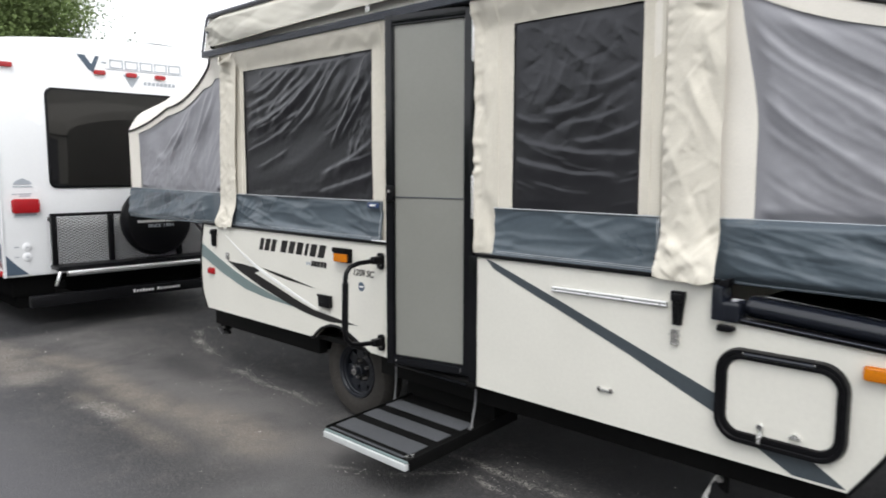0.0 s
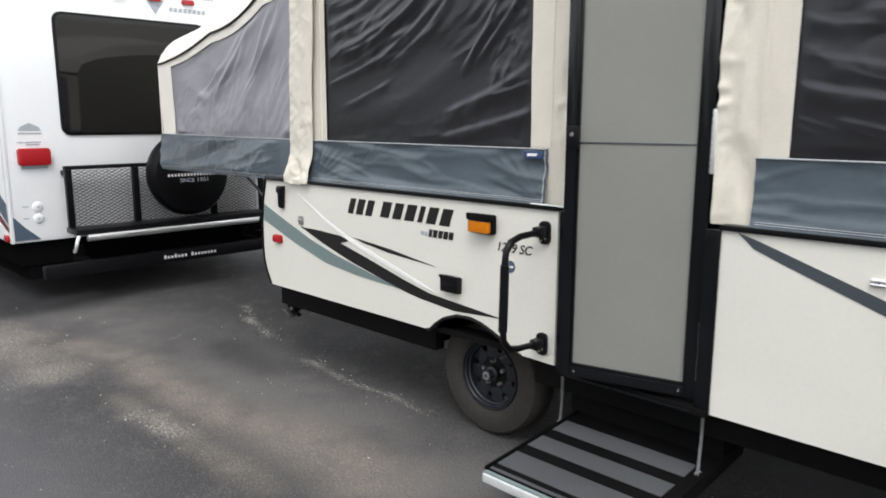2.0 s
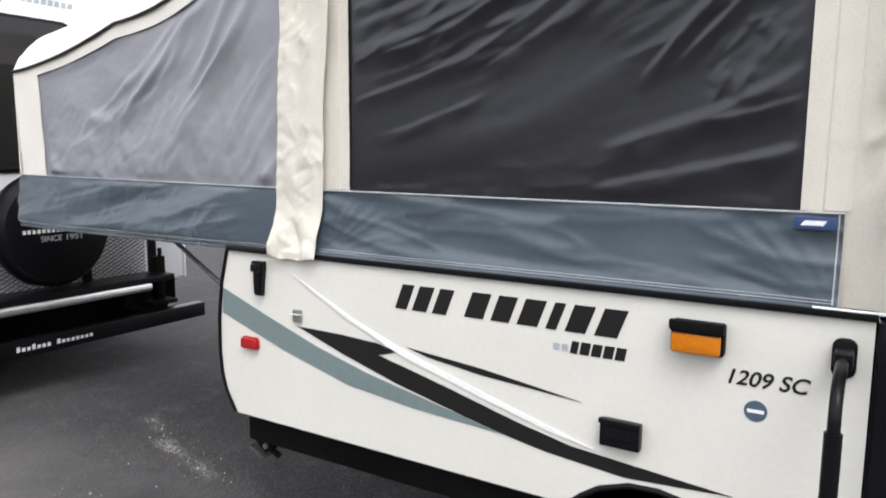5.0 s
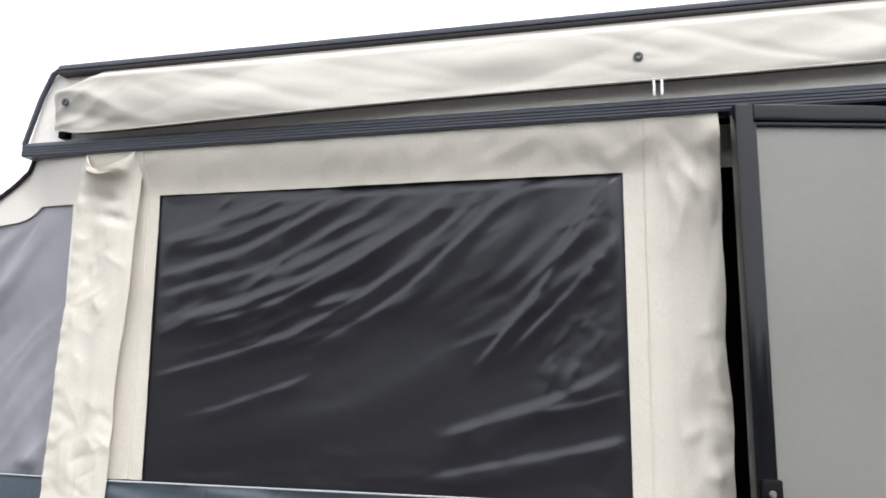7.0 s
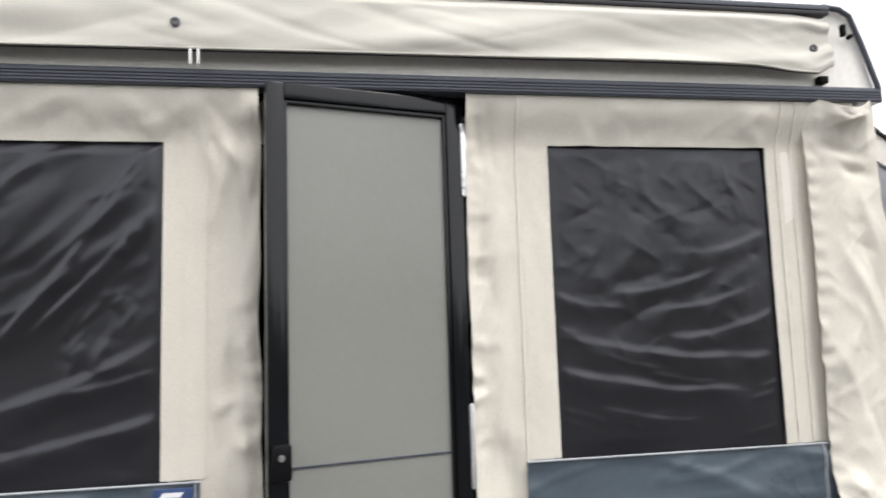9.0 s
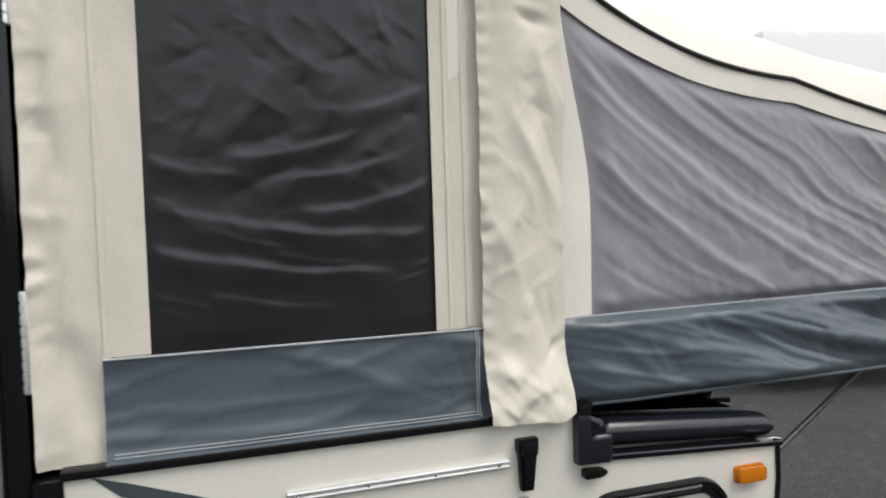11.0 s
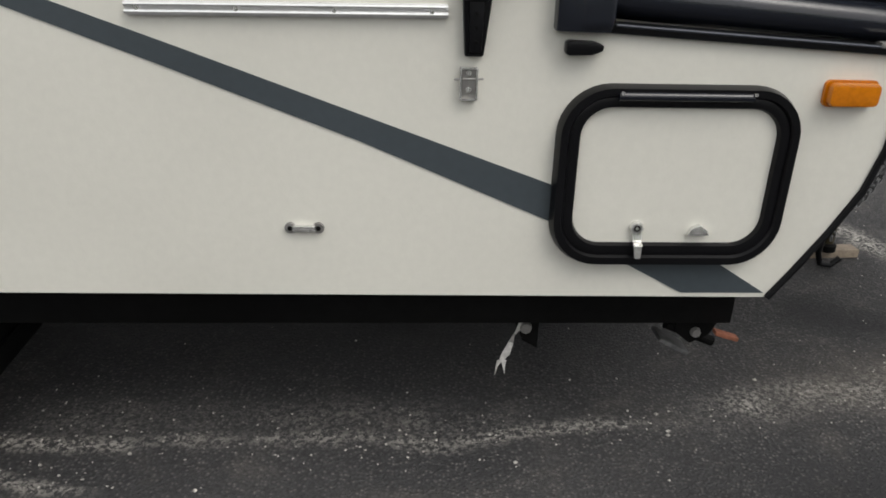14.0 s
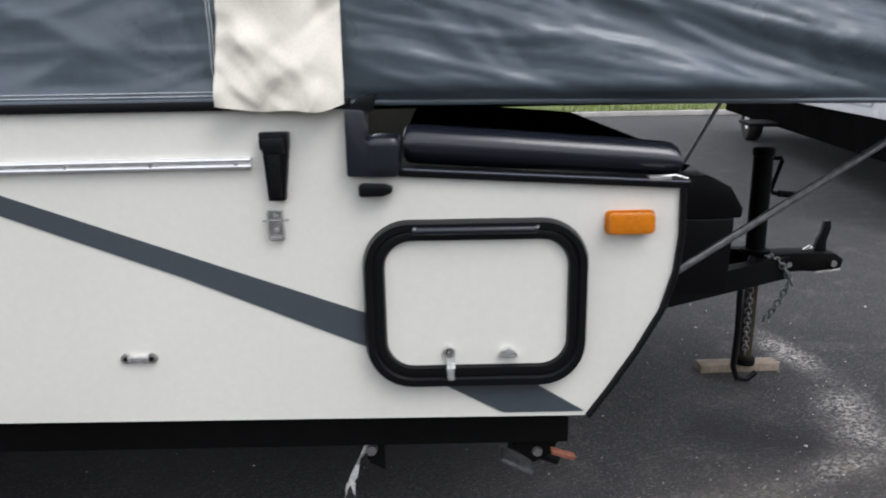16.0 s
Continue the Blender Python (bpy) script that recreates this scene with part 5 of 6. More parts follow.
# ---- bed ends ----
LINES_F = make_streaks(51, 20, 0.55, (0.025, 0.060), 0.0190, 1.0, -1.2) + make_streaks(53, 36, 0.35, (0.010, 0.022), 0.0046, 1.0, -1.2)
SKIRT_MARKS = make_creases(91, 60, -1.6, 0.05, 1.09, 1.30, (0.06, 0.24), (0.005, 0.014), 0.40, ((8, 25), (-20, 5), (30, 60)))
LINES_G = make_streaks(57, 20, 0.35, (0.016, 0.036), 0.0090, 1.0, 0.0)


def bed(sign, name):
    """The pull-out bed at one end: platform, side cloths, windows, skirts, canopy, poles. sign -1 rear, 1 front."""
    mx = (lambda x: x) if sign < 0 else (lambda x: 3.665 - x)
    X0, X1 = 0.135, -1.715
    def yy(x):
        return 0.050 + (X0 - x) / (X0 - X1) * 0.125
    def top(x):
        t = (0.02 - x) / (0.02 - X1)
        t = min(1, max(0, t))
        return 2.262 - 0.454 * (1 - (1 - t) ** 1.6) - 0.018 * math.sin(math.pi * min(1.0, t / 0.5)) + 0.008 * math.sin(t * math.pi * 3) * (1 - t) - 0.060 * math.sin(math.pi * min(1.0, t / 0.5) ** 0.7) + 0.024 * smooth(0.0, 0.05, x)
    for far in (0, 1):
        def P(x, z, off):
            y = yy(x) + off - (tuck(z) * smooth(-0.05, 0.06, x) if sign < 0 else 0.0)
            x += -0.035 * smooth(-1.2, X1, x) * (z - 1.25) / 0.5
            return (mx(x), W - y if far else y, z)
        lab = "" if far else "cream canvas side of the bed end"
        def zmap(x, v):
            w = top(x) + (0.012 - 0.075 * smooth(-0.20, 0.01, x) - 0.024 * smooth(0.0, 0.05, x) if sign < 0 else 0.0)
            mid = 1.315 + (w - 1.315) * 0.9
            return 1.315 + (mid - 1.315) * v / 0.9 if v < 0.9 else mid + (top(x) - mid) * (v - 0.9) / 0.1
        wr = 0.140 if sign < 0 else -0.130
        def lean(u, v):
            return 0.0 if sign < 0 else 0.085 * smooth(0.35, 1.0, v) * smooth(-0.9, -0.13, u) * smooth(0.20, -0.10, u)
        us = spans(0.03, X1, -1.50, wr, 0.26)
        edge_v = 0.90
        def place(u, v, off=0.0, s=0):
            return P(u + lean(u, v), zmap(u + lean(u, v), v), off - 0.004 * nz(u * 6, v * 5, 70 + s))
        vs = spans(0.045, 0.0, edge_v, 1.0)
        side = part("bed_side_cloth", sheet(us, vs, place, hole=lambda u, v: -1.50 < u < wr and v < edge_v), M_BEDCLOTH_LIT, camper, lab, 80)
        def wplace(u, v):
            q = (u - X1) / (X0 - X1)
            if sign < 0:
                p = v - 0.35 * q - 0.95 * q * q + 0.04 * nz(q * 4, v * 4, 88)
                h = streak_sum(LINES_F, p, q) * (0.25 + 0.75 * smooth(0.35, 0.9, q + 0.25 * (1 - v)))
                h += streak_sum(LINES_G, q + 0.15 * v + 0.03 * nz(q * 5, v * 4, 89), 1 - v) * smooth(0.8, 0.3, q) + 0.014 * nz(q * 3.5, v * 3, 85)
            else:
                p = v * 0.75 - 1.0 * q + 0.04 * nz(q * 4, v * 4, 98)
                h = 0.016 * ridge(p * 4.2, q * 0.6, 91, 1.8) + 0.006 * crease(p * 9, q * 0.9, 93, 3.5) + 0.0025 * crease(p * 15, q * 1.4, 96, 4) + 0.006 * nz(q * 4, v * 3, 95)
            h += smooth(0.34, 0.02, v) * 0.016 * abs(nz(u * 9 + v * 1.2, v * 2.2, 86 + sign)) + 0.007 * abs(nz(u * 13 - v * 4, v * 6, 87)) * smooth(0.8, 0.3, v) + 0.0012 * nz(u * 40, v * 22, 84)
            rim = smooth(0, 0.05, v) * smooth(0, 0.08, edge_v - v) * smooth(0, 0.08, wr - u) * smooth(0, 0.08, u + 1.50)
            x, y, z = P(u + lean(u, v), zmap(u + lean(u, v), v), 0.008 - h * rim)
            return (x, y, z)
        part("bed_window", sheet(span(-1.515, wr + 0.015, 0.010), span(0.0, edge_v + 0.012, 0.012), wplace), M_BEDMESH, camper, "" if far else "grey screened bed-end window", 80)
        zb = lambda x: 1.088 - 0.020 * smooth(0.0, -1.6, x)
        def splace(u, v):
            q = (u - X1) / (X0 - X1)
            z = zb(u) + (1.316 - zb(u)) * v
            p = z * 1.0 + (-0.26 if sign > 0 else -0.20) * u
            h = (0.044 if sign > 0 else 0.020) * ridge(p * 7.5, u * 0.8, 101 + sign, 1.7) + 0.010 * nz(u * 4, z * 6, 103)
            h += (1.0 if sign > 0 else 0.4) * (0.006 * crease(p * 15, u * 1.6, 105, 4.0) + 0.004 * crease(p * 26 + 0.5 * u, u * 2.5, 107, 5.0))
            h += (0.9 if sign > 0 else 0.6) * crease_sum(SKIRT_MARKS, u, z)
            return P(u, z, -0.012 - 0.022 * (1 - v) * smooth(0.0, -0.30, u) - h * smooth(0, 0.15, v) * smooth(0, 0.1, 1 - v) * (0.12 + 0.88 * smooth(0.0, -0.16, u)))
        end = 0.14 if sign < 0 else 0.055
        sk = part("bed_skirt", sheet(span(X1 - 0.002, end, 0.010), span(0, 1, 0.032), splace), M_VINYL, camper, "" if far else "slate grey vinyl bed skirt", 80)
        part("hem", tube([P(u, zb(u) + 0.002, -0.016 - 0.022 * smooth(0.0, -0.30, u)) for u in span(X1, end, 0.08)], 0.006, 8), M_VINYL, sk)
        part("seam", tube([P(u, 1.316, -0.016) for u in span(X1, end, 0.08)], 0.0025, 6), M_THREAD, sk)
        for v in (0.06, 0.095):
            part("seam", tube([(p[0], p[1] + (0.002 if far else -0.002), p[2]) for p in (splace(u, v) for u in span(X1, end, 0.02))], 0.0012, 5), M_THREAD, sk)
        part("piping", tube([P(u, top(u) + 0.004, -0.006) for u in span(X1, 0.03, 0.06)], 0.007, 8), M_PIPING, camper)
        # brace
        if sign < 0:
            br = [(-0.72, 0.22, 1.085), (-0.11, 0.22, 0.74)]
        else:
            br = [(5.02, 0.28, 1.060), (4.36, 0.28, 0.630)] if not far else [(5.20, 0.28, 1.06), (4.92, 0.28, 0.55)]
        part("bed_brace", tube([(x, W - y if far else y, z) for x, y, z in br], 0.0095, 10), M_CHAIN, camper, "" if far else "grey steel bed brace")
    def canopy(u, v):
        y = yy(u) + (W - 2 * yy(u)) * v
        t = min(1, max(0, (0.02 - u) / (0.02 - X1)))
        return (mx(u - 0.038 * smooth(-1.2, X1, u)), y, top(u) + (0.27 + 0.05 * smooth(0.45, 0.85, t)) * max(0.0, math.sin(math.pi * v)) ** 0.36 * smooth(0, 0.28, t) * (1 - 0.35 * smooth(0.93, 1.0, t)) + 0.004 * nz(u * 5, y * 4, 111))
    part("bed_canopy", sheet(span(0.02, X1, 0.04) if sign < 0 else span(X1, 0.02, 0.04), span(0, 1, 0.02), canopy), M_BEDCLOTH_LIT, camper, "cream canvas bed-end canopy", 80)
    def endcloth(v, t):
        x, y, z = canopy(X1, v)
        return (x + (-0.02 if sign < 0 else 0.02) * math.sin(math.pi * t) * math.sin(math.pi * v), y, 1.07 + (z - 1.07) * t)
    part("bed_end_cloth", sheet(span(0, 1, 0.03) if sign > 0 else span(1, 0, 0.03), span(0, 1, 0.06), endcloth), M_BEDCLOTH_LIT, camper, "", 80)
    xs = sorted((mx(-1.70), mx(0.10 if sign < 0 else -0.04)))
    part("bed_platform", box(xs[0], xs[1], 0.19, W - 0.19, 1.082, 1.125, 0.004), M_FRAME, camper, "dark bed platform")
    part("bed_rail", box(xs[0], xs[1], 0.30, 0.34, 1.062, 1.0815, 0.004), M_FRAME, camper)
    part("bed_rail", box(xs[0], xs[1], W - 0.34, W - 0.30, 1.062, 1.0815, 0.004), M_FRAME, camper)


bed(-1, "rear")
bed(1, "front")

# ---- roof ----
roof = part("roof", prism([(0.0, 2.262), (0.047, 2.420), (0.083, 2.501), (0.108, 2.516), (0.153, 2.523), (3.525, 2.523), (3.597, 2.518), (3.627, 2.501), (3.660, 2.415), (3.704, 2.268)], RY + 0.012, W + 0.03), M_ROOF, camper, "white roof with dark trim")
trim = part("roof_trim", box(-0.002, 3.706, RY - 0.004, RY + 0.05, 2.248, 2.290, 0.003), M_TRIM, roof, "ribbed slate aluminium roof edge")
for z in (2.255, 2.263, 2.271, 2.279):
    part("trim_rib", box(0.000, 3.704, RY - 0.0075, RY - 0.0035, z - 0.0022, z + 0.0022), M_TRIM, trim)
for pts in ([(0.002, RY, 2.285), (0.048, RY, 2.425), (0.084, RY, 2.503), (0.108, RY, 2.517)], [(3.702, RY, 2.285), (3.660, RY, 2.415), (3.627, RY, 2.501), (3.597, RY, 2.519), (3.545, RY, 2.525)]):
    part("corner_trim", tube(pts, 0.0085, 8), M_TRIM, roof)
part("drip_rail", box(0.108, 3.558, RY - 0.012, RY + 0.03, 2.511, 2.527, 0.004), M_TRIM, roof, "slate drip rail")
part("awning_track", box(0.118, 3.548, RY - 0.020, RY + 0.012, 2.493, 2.505, 0.003), M_PIPING, roof)
for x in (0.143, 3.522):
    part("roof_clip", box(x - 0.014, x + 0.014, RY - 0.012, RY + 0.012, 2.298, 2.318, 0.003), M_FRAME, roof)


def awning(x, a):
    """The rolled awning bag; a runs from its top edge round to its bottom edge."""
    u = (x - 0.118) / 3.43
    ends = min(smooth(0, 0.10, u), smooth(0, 0.10, 1 - u))
    taper = (0.80 if u < 0.5 else 0.40) + (0.20 if u < 0.5 else 0.60) * ends
    taper *= 0.25 + 0.75 * min(1.0, u / 0.012) ** 0.5
    zt = 2.492 - 0.050 * (1 - smooth(0, 0.05, u)) - 0.012 * (1 - smooth(0, 0.04, 1 - u))
    zb = 2.302 + 0.028 * smooth(0, 0.7, u) + 0.005 * nz(x * 1.2, 4, 1) + 0.016 * (1 - smooth(0, 0.03, u)) - 0.010 * smooth(0.93, 0.97, u) + 0.020 * smooth(0.985, 1.0, u)
    rolled = 1 - smooth(0.06, 0.30, u)
    bunch = smooth(0.86, 0.95, u)
    low = smooth(0.90, 1.0, a)
    round_out = (0.60 * smooth(0, 0.22, a) + 0.40 * math.sin(math.pi / 2 * min(1.0, a / 0.86))) * (1 - 0.75 * low)
    round_out *= 1 - 0.62 * rolled * smooth(0.48, 0.98, a) - 0.35 * bunch * smooth(0.6, 1.0, a)
    bulge = (0.038 + 0.034 * rolled + 0.012 * bunch + 0.012 * nz(x * 1.3, a * 1.5, 121)) * round_out * taper
    k = min(1.0, a / 0.93)
    z = zt + (zb - zt) * (k - 0.05 * math.sin(2 * math.pi * k)) + 0.006 * low
    body = math.sin(math.pi * min(1.0, a / 0.9) * 0.93)
    folds = 0.020 * nz(a * 1.6 + u * 5.0, x * 0.9, 123) + 0.007 * ridge(a * 1.6 + u * 7, x * 0.8, 124, 1.8) + 0.004 * ridge(a * 3 - u * 13, x * 1.6, 126, 2.6) + 0.005 * nz(x * 5, a * 4, 125)
    tail = 1 - min(smooth(0, 0.12, u), smooth(0, 0.10, 1 - u))
    folds += tail * (0.034 * abs(nz(a * 2.2 - u * 14 + 0.4, x * 2.0, 127)) + 0.012 * abs(nz(a * 4 + u * 16, x * 4, 128)) + 0.010 * nz(x * 11, a * 4, 3) - 0.012)
    return (x, RY - 0.010 - max(0.004, bulge - folds * body * 0.95), z)


aw = part("awning_bag", sheet(span(0.123, 3.543, 0.012), span(1.0, 0.0, 0.025), awning), M_BAG, roof, "rolled cream canvas awning bag", 80)
part("bag_seam", tube([(x, awning(x, 0.92)[1] - 0.002, awning(x, 0.92)[2]) for x in span(0.16, 3.50, 0.05)], 0.0030, 6), M_BAG, aw)
part("bag_edge", tube([(x, awning(x, 0.96)[1] - 0.001, awning(x, 0.96)[2] - 0.003) for x in span(0.16, 3.50, 0.05)], 0.0016, 6), M_PIPING, aw)
for x, a in ((1.800, 0.56), (0.180, 0.42), (3.492, 0.50)):
    p = awning(x, a)
    g = part("grommet", lathe([(0.006, -0.005), (0.0115, -0.004), (0.0115, 0.0), (0.006, 0.0)], (p[0], p[1] - 0.001, p[2]), "y", 18, True), M_TRIM, aw)
for x in (1.834, 1.852):
    part("strap_end", box(x - 0.003, x + 0.003, RY - 0.050, RY - 0.046, 2.284, 2.322, 0.001), M_WHTDECAL, aw, "white strap end")
part("bag_toggle", box(3.582, 3.594, RY - 0.026, RY - 0.010, 2.432, 2.465, 0.003), M_FRAME, roof)
part("bag_screw", lathe([(0.006, -0.014), (0.007, 0.0)], (3.618, RY, 2.437), "y", 10), M_FRAME, roof)


# ---- the white travel trailer behind ----
VX, VY0, VY1 = -2.555, -0.667, 1.78
trailer = thing("travel_trailer", (-5.5, 0.55, 0), "white travel trailer with dark rear window and cargo rack", "trailer")


def trailer_section():
    pts = [(VY0, 0.485), (VY1, 0.485), (VY1, 2.52)]
    for k in range(13):
        y = VY1 - 0.06 - (VY1 - VY0 - 0.12) * k / 12
        pts.append((y, 2.735 - 0.095 * ((y - 0.85) / 1.4) ** 2))
    return pts + [(VY0, 2.52)]


M_VWHITE = mat("white_fibreglass", (0.86, 0.87, 0.88), 0.25, var=0.015, grain=0.01)
part("trailer_body", prism(trailer_section(), -8.6, VX, 0.035, axis="x"), M_VWHITE, trailer, "glossy white fibreglass body")
part("roof_edge", prism([(-0.50, 2.640), (1.6, 2.700), (1.6, 2.715), (0.85, 2.748), (-0.50, 2.655)], -8.5, VX - 0.05, axis="x"), M_PIPING, trailer)
for y in (VY0 + 0.006, VY1 - 0.006):
    part("corner_moulding", box(VX - 0.06, VX + 0.006, y - 0.010, y + 0.010, 0.49, 2.50, 0.004), M_VWHITE, trailer)


def yz(pts, x0, x1, bev=0.0):
    return prism(pts, x0, x1, bev, axis="x")


def rounded_yz(a, b, c, d, r, n=6):
    return rounded(a, b, c, d, r, n)


vwin = part("rear_window", yz(rounded_yz(-0.255, 0.985, 1.295, 2.225, 0.07), VX - 0.004, VX + 0.012, 0.004), M_BLACK, trailer, "black-framed tinted rear window")
part("tinted_pane", yz(rounded_yz(-0.235, 0.965, 1.315, 2.205, 0.06), VX + 0.0125, VX + 0.016), M_GLASS, vwin)
for y in (-0.561, 0.246, 0.550, 0.840, 1.62):
    cl = part("clearance_lamp", yz(rounded_yz(y - 0.055, y + 0.055, 2.376, 2.420, 0.018, 4), VX + 0.001, VX + 0.028, 0.006), M_RED, trailer, "red clearance lamp")
for y in (-0.470, 1.56):
    tl = part("tail_lamp", yz(rounded_yz(y - 0.115, y + 0.115, 1.075, 1.205, 0.025, 4), VX + 0.001, VX + 0.040, 0.010), M_RED, trailer, "red tail lamp")
    part("lamp_foot", yz([(y - 0.09, 1.050), (y + 0.09, 1.050), (y + 0.09, 1.075), (y - 0.09, 1.075)], VX + 0.001, VX + 0.012), M_GREYTXT, tl)

# markings: plain shapes
part("vee_mark", yz([(0.045, 2.555), (0.120, 2.552), (0.175, 2.470), (0.215, 2.552), (0.250, 2.550), (0.190, 2.395), (0.150, 2.415)], VX + 0.001, VX + 0.003), M_BLUE, trailer, "blue-grey emblem shape")
part("dash_mark", yz([(0.270, 2.490), (0.315, 2.490), (0.315, 2.505), (0.270, 2.505)], VX + 0.001, VX + 0.003), M_GREYTXT, trailer)


def outline_block(y0, y1, z0, z1, t, parent):
    for a, b, c, d in ((y0, y1, z0, z0 + t), (y0, y1, z1 - t, z1), (y0, y0 + t, z0 + t, z1 - t), (y1 - t, y1, z0 + t, z1 - t)):
        part("outline_mark", yz([(a, c), (b, c), (b, d), (a, d)], VX + 0.001, VX + 0.003), M_GREYTXT, parent)


for k in range(5):
    outline_block(0.345 + 0.148 * k, 0.475 + 0.148 * k, 2.450, 2.535, 0.012, trailer)
part("base_line", yz([(0.30, 2.436), (1.09, 2.436), (1.09, 2.443), (0.30, 2.443)], VX + 0.001, VX + 0.003), M_GREYTXT, trailer)
part("triangle_mark", yz([(0.470, 2.400), (0.640, 2.400), (0.555, 2.275)], VX + 0.0005, VX + 0.0025), M_GREYTXT, trailer)
for k in range(8):
    part("small_mark", yz([(0.672 + 0.042 * k, 2.312), (0.702 + 0.042 * k, 2.312), (0.708 + 0.042 * k, 2.345), (0.678 + 0.042 * k, 2.345)], VX + 0.001, VX + 0.003), M_GREYTXT, trailer)
part("badge", yz([(-0.560, 1.335), (-0.400, 1.335), (-0.420, 1.365), (-0.480, 1.392), (-0.540, 1.365)], VX + 0.001, VX + 0.0025), M_GREYTXT, trailer, "small grey badge")
for a, b, z in ((-0.56, -0.40, 1.31), (-0.57, -0.53, 1.243), (-0.52, -0.41, 1.243), (-0.51, -0.42, 1.225)):
    part("print_bar", yz([(a, z), (b, z), (b, z + 0.010), (a, z + 0.010)], VX + 0.001, VX + 0.0025), M_GREYTXT, trailer)
for z in (0.760, 0.670):
    sk = part("service_port", lathe([(0.038, 0.001), (0.037, 0.008), (0.030, 0.012), (0.012, 0.013)], (VX, -0.475, z), "x", 24), M_VWHITE, trailer, "round white service port cover")
    part("port_slot", box(VX + 0.0132, VX + 0.016, -0.487, -0.463, z - 0.003, z + 0.003), M_GREYTXT, sk)
    part("print_bar", yz([(-0.58, z), (-0.54, z), (-0.54, z + 0.008), (-0.58, z + 0.008)], VX + 0.001, VX + 0.0025), M_GREYTXT, trailer)
part("corner_decal", yz([(VY0 + 0.012, 0.70), (VY0 + 0.10, 0.60), (-0.47, 0.51), (VY0 + 0.012, 0.51)], VX + 0.001, VX + 0.003), M_BLUE, trailer, "dark blue-grey corner decal")
part("side_decal", prism([(-3.2, 1.05), (-2.60, 0.78), (-2.60, 0.62), (-3.2, 0.90)], VY0 - 0.003, VY0 - 0.001), M_BLUE, trailer)
part("side_decal", prism([(-3.0, 0.78), (-2.60, 0.60), (-2.60, 0.56), (-3.0, 0.70)], VY0 - 0.003, VY0 - 0.001), mat("maroon_decal", (0.12, 0.02, 0.03), 0.4), trailer)
bm = prism([(-3.40, 2.63), (-2.72, 2.66), (-2.62, 2.60), (-2.585, 2.42), (-2.72, 2.48), (-2.95, 2.545)], VY0 - 0.004, VY0 - 0.001)
for v in bm.verts:
    v.co.y += max(0.0, v.co.z - 2.52) * 0.536
part("top_corner_decal", bm, M_BLUE, trailer, "blue-grey decal at the roof corner")
part("notice_sticker", prism([(-2.97, 1.32), (-2.64, 1.32), (-2.64, 1.48), (-2.97, 1.48)], VY0 - 0.003, VY0 - 0.001), M_GREYTXT, trailer, "grey printed sticker")
part("side_marker", prism(rounded(-2.70, -2.61, 0.50, 0.55, 0.015, 4), VY0 - 0.02, VY0, 0.004), M_RED, trailer, "red side marker lamp")

# slide-out on the side
so = part("slide_out", box(-6.3, -3.035, VY0 - 0.030, VY0 - 0.0005, 0.56, 2.43, 0.012), M_VWHITE, trailer, "white slide-out room side")
part("slide_flange", tube([(-3.035, VY0 - 0.026, 0.55), (-3.035, VY0 - 0.026, 2.45)], 0.012, 8), M_PIPING, so)
part("slide_top_trim", box(-6.3, -3.05, VY0 - 0.040, VY0 - 0.0305, 2.395, 2.435, 0.003), M_GREYTXT, so)
part("slide_window", prism(rounded(-5.0, -3.85, 1.40, 2.05, 0.06), VY0 - 0.097, VY0 - 0.0853, 0.003), M_GLASS, so, "dark side window")

# underframe, wheels
part("underframe", box(-8.4, VX - 0.05, -0.60, 1.72, 0.30, 0.484), M_MATTE, trailer)
# pan added low down to deepen the shade under the trailer
part("belly_shade_pan", box(-8.0, VX - 0.06, -0.56, 1.66, 0.19, 0.2995), M_MATTE, trailer)
for x in (-5.1, -5.9):
    for y in (-0.47, 1.58):
        w = part("trailer_wheel", lathe([(0.19, -0.09), (0.24, -0.11), (0.32, -0.10), (0.345, -0.06), (0.345, 0.06), (0.32, 0.10), (0.24, 0.11), (0.19, 0.09)], (x, y, 0.345), "y", 36, True), M_RUBBER, trailer, "black trailer wheel")
        part("wheel_disc", lathe([(0.05, -0.03), (0.19, -0.08), (0.19, 0.05)], (x, y, 0.345), "y", 28), M_GREYTXT, w)
    part("trailer_axle", tube([(x, -0.36, 0.345), (x, 1.47, 0.345)], 0.035), M_FRAME, trailer)

# cargo rack and bumper
rack = part("cargo_rack", box(-2.50, -2.27, -0.30, 1.46, 0.545, 0.585, 0.004), M_BLACK, trailer, "black steel cargo rack with mesh front")
for y in (-0.272, 0.245, 0.93, 1.42):
    part("rack_post", box(-2.475, -2.435, y - 0.024, y + 0.024, 0.586, 1.035, 0.003), M_BLACK, rack)
part("rack_rail", box(-2.48, -2.43, -0.297, 1.446, 1.0355, 1.065, 0.003), M_BLACK, rack)
part("rack_clamp", box(-2.434, -2.36, 1.385, 1.455, 0.40, 0.70, 0.006), M_FRAME, rack)
part("clamp_screw", tube([(-2.37, 1.42, 0.345), (-2.37, 1.42, 0.76)], 0.014, 8), M_FRAME, rack)
part("clamp_arm", box(-2.42, -2.30, 1.30, 1.50, 0.37, 0.40, 0.004), M_FRAME, rack)
part("rack_arm", box(-2.554, -2.481, -0.29, -0.25, 0.99, 1.03, 0.003), M_BLACK, rack)


